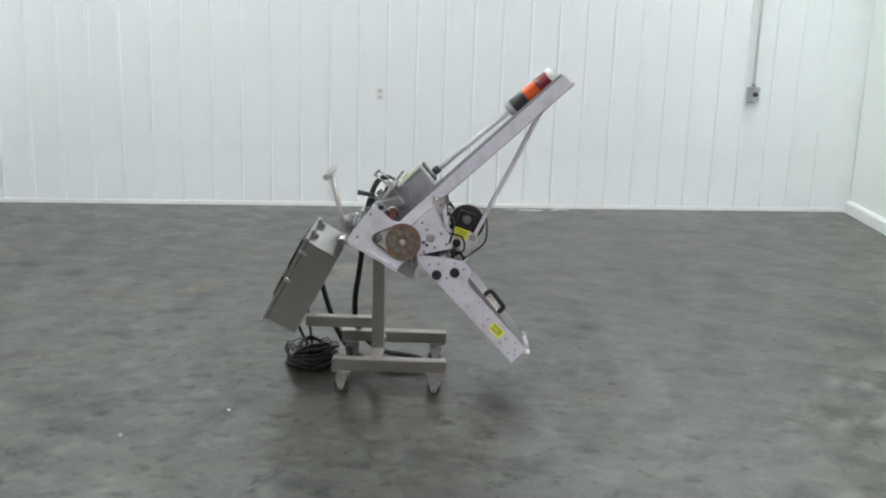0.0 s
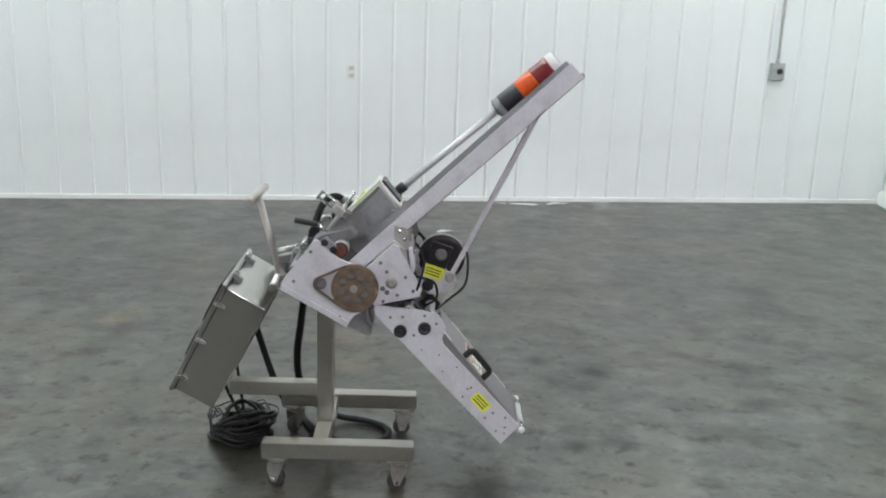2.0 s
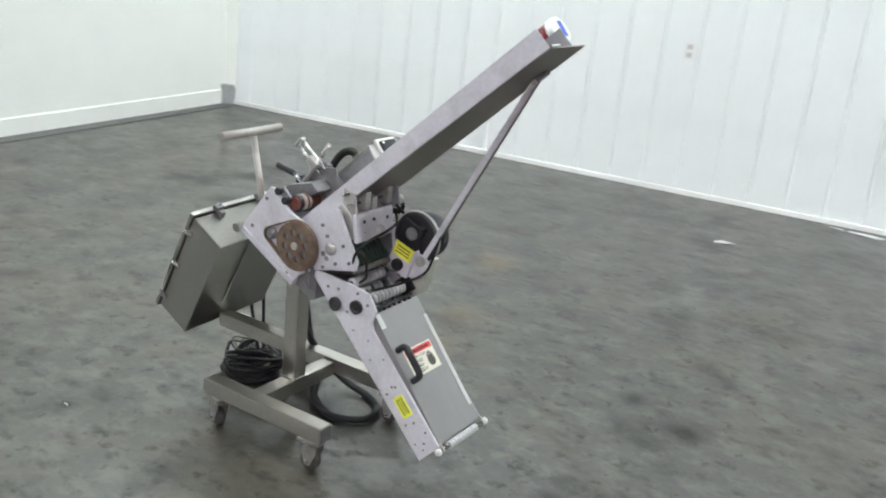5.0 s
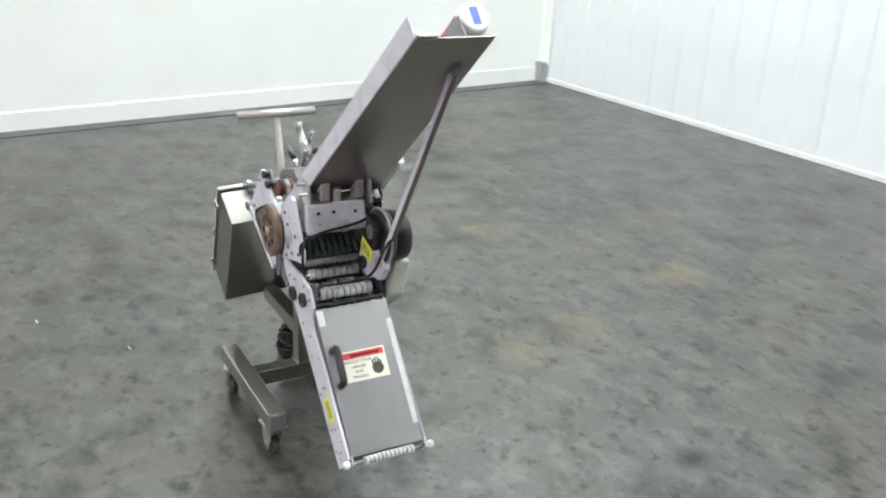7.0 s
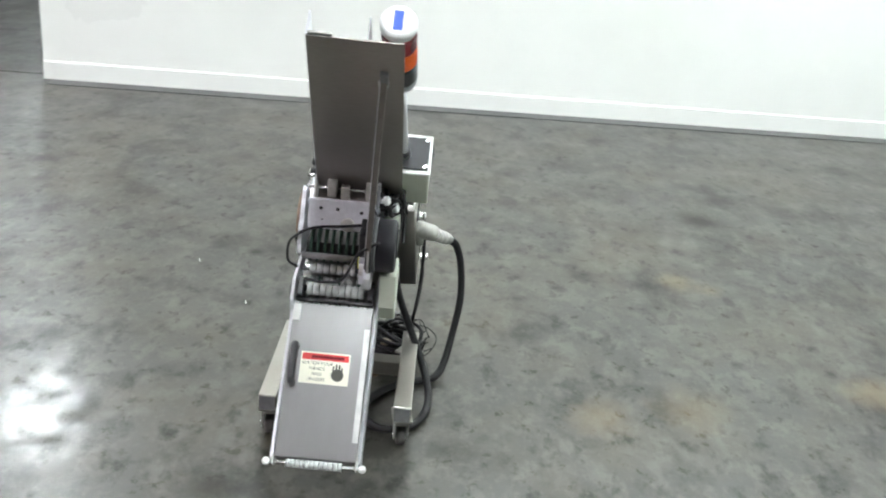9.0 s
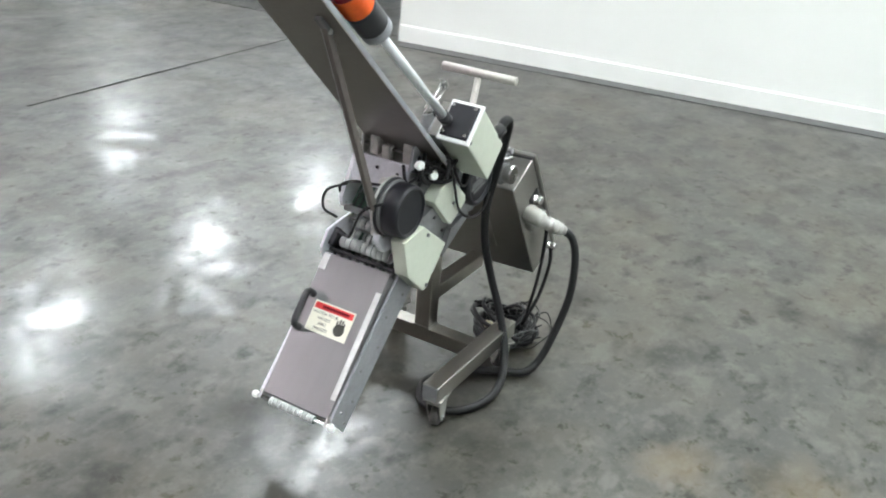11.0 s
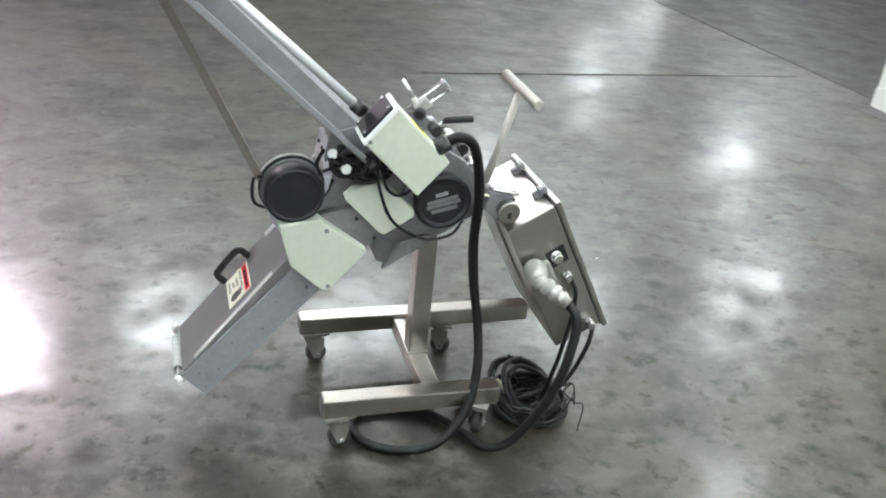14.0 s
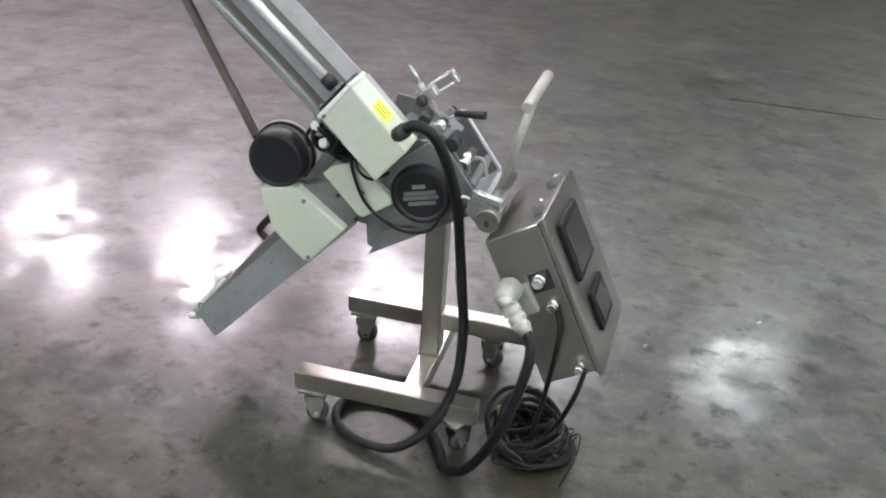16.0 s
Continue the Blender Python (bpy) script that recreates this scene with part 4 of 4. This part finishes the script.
part("chute_side", prism([(0.02, 0.003), (CH_LONG, 0.003), (CH_LONG - 0.004, 0.060), (0.02, 0.048)], 0.074, 0.077, 0.0006), PLATE_MID, chute, "chute side, greyed for its shaded side", at=CH)
part("chute_lip", box(CH_LONG - 0.03, CH_LONG + 0.006, -0.046, 0.004, 0.003, 0.009, 0.001), STEEL, chute, at=CH)
part("rail_strip", box(0.05, CH_LONG - 0.02, 0.136, 0.150, 0.003, 0.016, 0.001), PLATE_MID, chute, at=CH)
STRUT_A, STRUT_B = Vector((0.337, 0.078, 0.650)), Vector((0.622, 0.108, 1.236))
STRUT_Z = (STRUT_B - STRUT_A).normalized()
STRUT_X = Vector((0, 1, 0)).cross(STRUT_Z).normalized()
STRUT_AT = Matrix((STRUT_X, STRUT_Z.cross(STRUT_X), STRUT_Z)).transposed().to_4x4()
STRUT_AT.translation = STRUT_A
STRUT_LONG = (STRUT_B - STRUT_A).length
strut = part("strut", box(-0.0095, 0.0095, -0.0065, 0.0075, 0, STRUT_LONG, 0.002), STRUT, machine, "flat strut bar, brown-grey darkened for its shaded faces", at=STRUT_AT)
# pale strip paints the light that falls on the bar's near face
part("lit_face_strip", box(-0.0085, 0.0085, -0.0085, -0.0068, 0.004, STRUT_LONG - 0.004, 0.0005), PLATE, strut, "pale strip standing in for the lit face of the bar", at=STRUT_AT)
part("bolt", rod((0, -0.012, STRUT_LONG - 0.012), (0, 0.011, STRUT_LONG - 0.012), 0.007, seg=8), CAST, strut, at=STRUT_AT)
part("strut_foot", box(0.735, 0.795, 0.100, 0.118, -0.012, -0.001, 0.002), PLATE_DARK, machine, at=CH)
part("strut_lug", rod((0.334, 0.058, 0.648), (0.334, 0.092, 0.648), 0.016, seg=14, bevel=0.002), CAST, machine)

# junction box with the stack light on a pole
LB = Matrix.Translation((-0.050, 0.004, 0.822)) @ Matrix(((0.706, 0, 0.656, 0), (0, 1, 0, 0), (0.708, 0, -0.755, 0), (0, 0, 0, 1)))
# local x runs along the box towards the pole, local z across it downwards
junction = part("junction_box", box(0.0, 0.190, 0.128, 0.217, 0.0, 0.112, 0.005), COVER, machine, "pale green-grey painted junction box", at=LB)
part("junction_back", box(0.004, 0.188, 0.092, 0.127, 0.006, 0.106, 0.003), STEEL, junction, "plain sheet steel back", at=LB)
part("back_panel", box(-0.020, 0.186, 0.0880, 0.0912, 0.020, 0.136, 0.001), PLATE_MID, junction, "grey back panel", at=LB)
part("junction_rim", box(0.188, 0.198, 0.122, 0.220, -0.003, 0.115, 0.003), WHITE, junction, "white end rim", at=LB)
cap = part("junction_cap", box(0.198, 0.206, 0.130, 0.212, 0.008, 0.104, 0.003), NAVY, junction, "black end cap with four screws", at=LB)
for y in (0.138, 0.204):
    for z in (0.017, 0.095):
        part("screw", rod((0.205, y, z), (0.210, y, z), 0.005, seg=8), CHROME, cap, at=LB)
lab3 = part("yellow_label", box(0.078, 0.128, 0.152, 0.204, -0.0015, 0.0), YELLOW, junction, at=LB)
for y in (0.164, 0.178, 0.192):
    part("print_bar", box(0.084, 0.122, y - 0.0015, y + 0.0015, -0.0020, -0.0014), INK, lab3, at=LB)
part("screw", rod((0.186, 0.216, 0.100), (0.186, 0.221, 0.100), 0.005, seg=8), PLATE_DARK, junction, at=LB)
POLE_A, POLE_B = Vector((0.158, 0.148, 0.930)), Vector((0.470, 0.138, 1.204))
AX = (POLE_B - POLE_A).normalized()
part("pole_foot", rod(POLE_A - AX * 0.012, POLE_A + AX * 0.022, 0.017, seg=16, bevel=0.003), BLACK, machine)
part("light_pole", rod(POLE_A, POLE_B, 0.0115, seg=24), POLE, machine, "bright tubular light pole")
stack = part("stack_light", turned([(0, 0.018), (0.006, 0.037), (0.016, 0.038), (0.030, 0.036)], POLE_B, POLE_B + AX, 32), PLATE_MID, machine, "stack light with red, amber and black lenses")
at = 0.030
for name, long, mat, label in (("black_module", 0.070, BLACK, "black module"), ("amber_module", 0.064, AMBER_LENS, "amber lens"), ("red_module", 0.064, RED_LENS, "red lens")):
    rows = [(0, 0.0365), (0.003, 0.0385)]
    for k in range(4):
        rows += [(0.006 + k * (long - 0.010) / 4, 0.0385), (0.006 + (k + 0.5) * (long - 0.010) / 4, 0.0376)]
    rows += [(long - 0.003, 0.0385), (long, 0.0365)]
    part(name, turned(rows, POLE_B + AX * at, POLE_B + AX * 2, 36), mat, stack, label)
    at += long
top_cap = part("top_cap", turned([(0, 0.037), (0.004, 0.0395), (0.020, 0.0395), (0.026, 0.036), (0.028, 0.031)], POLE_B + AX * at, POLE_B + AX * 2, 36), WHITE, stack, "white top cap")
CAPM = Matrix.Translation(POLE_B + AX * (at + 0.0285)) @ Matrix((Vector((0, 1, 0)), AX.cross(Vector((0, 1, 0))), AX)).transposed().to_4x4()
part("blue_label", box(-0.010, 0.010, -0.023, 0.023, 0.0, 0.001), BLUE, top_cap, "blue label", at=CAPM)

# feed head between the plates: separator block, guide rods, clamps, rollers and belts
HEAD = [(0.085, 0.752), (0.150, 0.812), (0.186, 0.782), (0.205, 0.720), (0.150, 0.690)]
part("separator_block", prism(HEAD, -0.094, 0.066, 0.004), CAST, machine, "cast separator block")
front = part("separator_face", box(-0.046, 0.040, -0.102, 0.078, -0.008, 0.006, 0.006), PLATE, machine, "light plate with a round nose", at=Matrix.Translation((0.209, 0, 0.748)) @ Matrix.Rotation(radians(82), 4, "Y"))
part("adjuster_nose", turned([(0, 0.020), (0.018, 0.020), (0.024, 0.014)], (0.205, 0.010, 0.722), (0.25, 0.010, 0.74), 20), CAST, machine)
for y, z in ((-0.062, 0.735), (-0.066, 0.765), (0.046, 0.760), (-0.02, 0.765)):
    part("screw", rod((0.205, y, z), (0.216, y, z + 0.004), 0.005, seg=8), BLACK, machine)
for z, x in ((0.845, 0.168), (0.818, 0.184)):
    part("guide_rod", rod((x, -0.112, z), (x, 0.092, z), 0.0045, seg=12), CHROME, machine)
for y in (-0.040, 0.066):
    part("clamp", box(0.164, 0.204, y - 0.013, y + 0.013, 0.798, 0.850, 0.004), CAST, machine)
part("clamp", box(0.176, 0.202, -0.016, 0.008, 0.790, 0.830, 0.004), CAST, machine)
part("head_stay", prism([(0.150, 0.860), (0.190, 0.850), (0.200, 0.780), (0.150, 0.775)], -0.089, -0.081, 0.001), CAST, machine)
part("head_stay", prism([(0.130, 0.872), (0.215, 0.850), (0.228, 0.785), (0.140, 0.765)], 0.086, 0.094, 0.001), PLATE_MID, machine, "grey stay plate")
part("screw", rod((0.190, 0.093, 0.815), (0.190, 0.098, 0.815), 0.007, seg=10), BLACK, machine)
for x, y, z in ((0.205, 0.096, 0.800), (0.175, 0.120, 0.770)):
    part("thumb_knob", turned([(0, 0.006), (0.012, 0.006), (0.013, 0.013), (0.024, 0.013), (0.026, 0.010)], (x, y, z), (x + 0.1, y + 0.3, z + 0.1), 14), WHITE, machine, "pale thumb knob")
part("side_bracket", prism([(0.205, 0.742), (0.236, 0.736), (0.268, 0.615), (0.232, 0.598)], 0.078, 0.085, 0.001), PLATE, machine, "light slanted bracket beside the belts")
part("feed_shaft", rod((0.225, -0.112, 0.628), (0.225, 0.070, 0.628), 0.009, seg=14), PLATE_DARK, machine)
for k in range(8):
    y = -0.090 + k * 0.020
    part("feed_belt", tube([(0.224, y, 0.646), (0.175, y, 0.690), (0.120, y, 0.705), (0.112, y, 0.690), (0.170, y, 0.668), (0.222, y, 0.612)], 0.0042, 6, 4), GREEN, machine)
part("belt_tray", prism([(0.09, 0.655), (0.19, 0.655), (0.215, 0.615), (0.12, 0.60)], -0.105, 0.070), BLACK, machine)
part("drive_roller", turned([(0, 0.020), (0.03, 0.020), (0.031, 0.024), (0.06, 0.024), (0.061, 0.020), (0.1, 0.020)], (-0.020, -0.105, 0.775), (-0.020, 0.1, 0.775), 20), HUB_RED, machine, "red feed wheel")
for y in (-0.100, -0.080, -0.062):
    part("roller_ring", turned([(0, 0.022), (0.002, 0.025), (0.010, 0.025), (0.012, 0.022)], (-0.020, y, 0.775), (-0.020, 1, 0.775), 20), CAST if y > -0.09 else BLACK, machine)
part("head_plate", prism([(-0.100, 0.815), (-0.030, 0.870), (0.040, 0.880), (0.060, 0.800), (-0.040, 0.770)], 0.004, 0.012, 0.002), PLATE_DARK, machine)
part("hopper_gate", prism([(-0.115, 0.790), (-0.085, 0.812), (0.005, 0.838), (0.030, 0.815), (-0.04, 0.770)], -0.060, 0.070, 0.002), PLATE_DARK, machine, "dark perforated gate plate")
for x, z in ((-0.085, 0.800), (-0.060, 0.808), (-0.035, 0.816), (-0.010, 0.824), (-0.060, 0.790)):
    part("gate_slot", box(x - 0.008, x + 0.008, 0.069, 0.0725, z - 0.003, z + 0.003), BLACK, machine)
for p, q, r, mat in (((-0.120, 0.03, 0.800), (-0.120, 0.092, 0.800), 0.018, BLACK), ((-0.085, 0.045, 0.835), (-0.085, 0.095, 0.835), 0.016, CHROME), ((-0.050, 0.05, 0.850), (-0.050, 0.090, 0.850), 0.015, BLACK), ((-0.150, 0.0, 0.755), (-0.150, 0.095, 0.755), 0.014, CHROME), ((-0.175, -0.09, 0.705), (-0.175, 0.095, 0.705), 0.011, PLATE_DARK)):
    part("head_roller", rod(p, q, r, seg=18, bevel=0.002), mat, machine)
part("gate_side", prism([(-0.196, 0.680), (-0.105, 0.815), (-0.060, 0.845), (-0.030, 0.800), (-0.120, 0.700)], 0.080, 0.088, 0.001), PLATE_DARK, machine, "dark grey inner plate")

# twin-rod adjuster that stands above the head
for dx, dz in ((0.0, 0.0), (0.015, 0.020)):
    part("adjuster_rod", rod((-0.100 + dx, -0.008, 0.925 + dz), (-0.005 + dx, -0.008, 0.853 + dz), 0.0045, seg=10), CHROME, machine)
part("adjuster_bridge", box(-0.018, 0.018, -0.018, 0.002, -0.005, 0.005, 0.002), CHROME, machine, at=Matrix.Translation((-0.094, 0, 0.936)) @ Matrix.Rotation(radians(-52), 4, "Y"))
part("adjuster_stem", rod((-0.070, -0.008, 0.815), (-0.010, -0.008, 0.905), 0.007, seg=12), CAST, machine)
part("adjuster_stem", rod((-0.010, -0.008, 0.905), (0.020, -0.008, 0.950), 0.006, seg=12), CHROME, machine)
part("adjuster_clamp", box(-0.020, 0.020, -0.022, 0.006, -0.014, 0.014, 0.004), CAST, machine, at=Matrix.Translation((-0.035, 0, 0.885)) @ Matrix.Rotation(radians(40), 4, "Y"))
part("adjuster_knob", turned([(0, 0.008), (0.006, 0.016), (0.020, 0.016), (0.024, 0.010)], (-0.030, 0.010, 0.875), (0.0, 0.06, 0.862), 14), BLACK, machine, "black clamp knob")
part("lever", rod((-0.175, -0.01, 0.848), (-0.100, -0.02, 0.838), 0.011, 0.009, seg=12), BLACK, machine, "black lever")
part("lever_arm", rod((-0.100, -0.02, 0.838), (-0.070, -0.02, 0.815), 0.005, seg=10), CHROME, machine)
part("head_hinge", tube([(-0.195, 0.01, 0.700), (-0.180, 0.015, 0.745), (-0.150, 0.015, 0.735), (-0.150, 0.010, 0.700)], 0.0045, 8), CAST, machine)

# flexible hose and wiring
HOSE = [(-0.030, 0.212, 0.862), (-0.062, 0.213, 0.884), (-0.100, 0.207, 0.870), (-0.128, 0.190, 0.815), (-0.156, 0.158, 0.700), (-0.166, 0.130, 0.560), (-0.180, 0.132, 0.440), (-0.197, 0.158, 0.320), (-0.194, 0.205, 0.200), (-0.150, 0.256, 0.095), (-0.065, 0.285, 0.028), (0.040, 0.272, 0.016), (0.120, 0.215, 0.016), (0.125, 0.125, 0.016), (0.03, 0.075, 0.016), (-0.09, 0.130, 0.016), (-0.170, 0.235, 0.016), (-0.205, 0.302, 0.018), (-0.258, 0.330, 0.046), (-0.310, 0.350, 0.132), (-0.355, 0.367, 0.255), (-0.385, 0.357, 0.370), (-0.392, 0.335, 0.438), (-0.374, 0.308, 0.468)]
part("flexible_hose", tube(HOSE, 0.0135, 12, 10, 0.0016), RUBBER, machine, "black corrugated flexible hose looping on the floor")
part("hose_cuff", rod((-0.018, 0.205, 0.850), (-0.045, 0.216, 0.874), 0.018, seg=14, bevel=0.003), BLACK, machine)
rng = random.Random(9)
BUNDLE = []
for k in range(9):
    a = (0.19 + rng.uniform(-0.02, 0.03), 0.085 + rng.uniform(0, 0.03), 0.775 + rng.uniform(-0.01, 0.02))
    b = (0.16 + rng.uniform(-0.05, 0.05), 0.125 + rng.uniform(0, 0.03), 0.775 + rng.uniform(-0.03, 0.04))
    c = (0.12 + rng.uniform(-0.03, 0.04), 0.130 + rng.uniform(0, 0.03), 0.755 + rng.uniform(-0.01, 0.04))
    d = (0.08 + rng.uniform(-0.02, 0.03), 0.125, 0.765 + rng.uniform(-0.02, 0.03))
    BUNDLE.append(([a, b, c, d], rng.choice((0.003, 0.004, 0.0055))))
WIRES = BUNDLE + [
    ([(0.222, -0.116, 0.640), (0.236, -0.126, 0.690), (0.246, -0.075, 0.722), (0.244, 0.000, 0.732), (0.232, 0.070, 0.742), (0.205, 0.100, 0.765)], 0.0042),
    ([(-0.512, 0.215, 0.335), (-0.500, 0.225, 0.270), (-0.465, 0.215, 0.160), (-0.410, 0.190, 0.060)], 0.0065),
    ([(-0.425, 0.205, 0.480), (-0.440, 0.222, 0.420), (-0.425, 0.220, 0.250), (-0.400, 0.200, 0.080)], 0.006),
    ([(0.110, 0.150, 0.790), (0.098, 0.160, 0.720), (0.060, 0.160, 0.640), (-0.020, 0.160, 0.592), (-0.090, 0.160, 0.600), (-0.120, 0.158, 0.640)], 0.004),
    ([(0.100, 0.150, 0.790), (0.085, 0.165, 0.735), (0.050, 0.165, 0.715), (0.010, 0.155, 0.735)], 0.004),
    ([(0.375, 0.110, 0.750), (0.392, 0.060, 0.720), (0.385, 0.02, 0.640), (0.330, -0.03, 0.600), (0.290, -0.09, 0.585)], 0.004),
    ([(0.225, 0.070, 0.800), (0.245, 0.090, 0.770), (0.235, 0.100, 0.745)], 0.005),
    ([(0.170, 0.105, 0.835), (0.215, 0.12, 0.79), (0.19, 0.13, 0.755), (0.12, 0.14, 0.775)], 0.006),
    ([(0.225, -0.110, 0.700), (0.280, -0.138, 0.690), (0.290, -0.140, 0.640), (0.255, -0.120, 0.605)], 0.004),
    ([(0.150, 0.110, 0.800), (0.128, 0.130, 0.770), (0.150, 0.142, 0.750), (0.190, 0.125, 0.770)], 0.005),
]
for pts, r in WIRES:
    part("wire", tube(pts, r, 8, 8), RUBBER, machine)


# ---- coil of cable on the floor ----
coil = tagged(new("cable_coil"), "tangled coil of black cable on the floor under the cabinet", "cable coil")
rng = random.Random(4)
for k in range(19):
    cx, cy = -0.385 + rng.uniform(-0.018, 0.018), 0.135 + rng.uniform(-0.018, 0.018)
    ra, rb = rng.uniform(0.060, 0.112), rng.uniform(0.060, 0.108)
    z0 = 0.009 + 0.0037 * k
    tilt, phase = rng.uniform(-0.10, 0.10) * (k / 16), rng.uniform(0, 6.28)
    pts = []
    for j in range(15):
        a = phase + 2 * math.pi * j / 13
        pts.append((cx + ra * math.cos(a), cy + rb * math.sin(a), max(0.008, z0 + tilt * math.cos(a + 1) + rng.uniform(-0.005, 0.005))))
    part("cable_turn", tube(pts, rng.choice((0.0065, 0.0075, 0.0075, 0.0045)), 7, 4), RUBBER, coil)
for k in range(14):
    cx, cy = -0.405 + rng.uniform(-0.07, 0.06), 0.15 + rng.uniform(-0.06, 0.07)
    ra = rng.uniform(0.04, 0.085)
    phase = rng.uniform(0, 6.28)
    pts = [(cx + ra * math.cos(phase + 0.7 * j), cy + ra * math.sin(phase + 0.7 * j), 0.012 + rng.uniform(0.0, 0.085)) for j in range(8)]
    part("loose_wire", tube(pts, 0.0022, 6, 5), WIRE_GREY if k % 3 == 0 else RUBBER, coil)
part("cable_plug", rod((-0.328, 0.150, 0.072), (-0.296, 0.105, 0.088), 0.012, seg=14, bevel=0.003), PLUG, coil, "dirty beige plug")
part("copper_fitting", rod((-0.215, 0.085, 0.020), (-0.185, 0.10, 0.020), 0.014, seg=14, bevel=0.003), RUST, coil, "brown brass fitting")
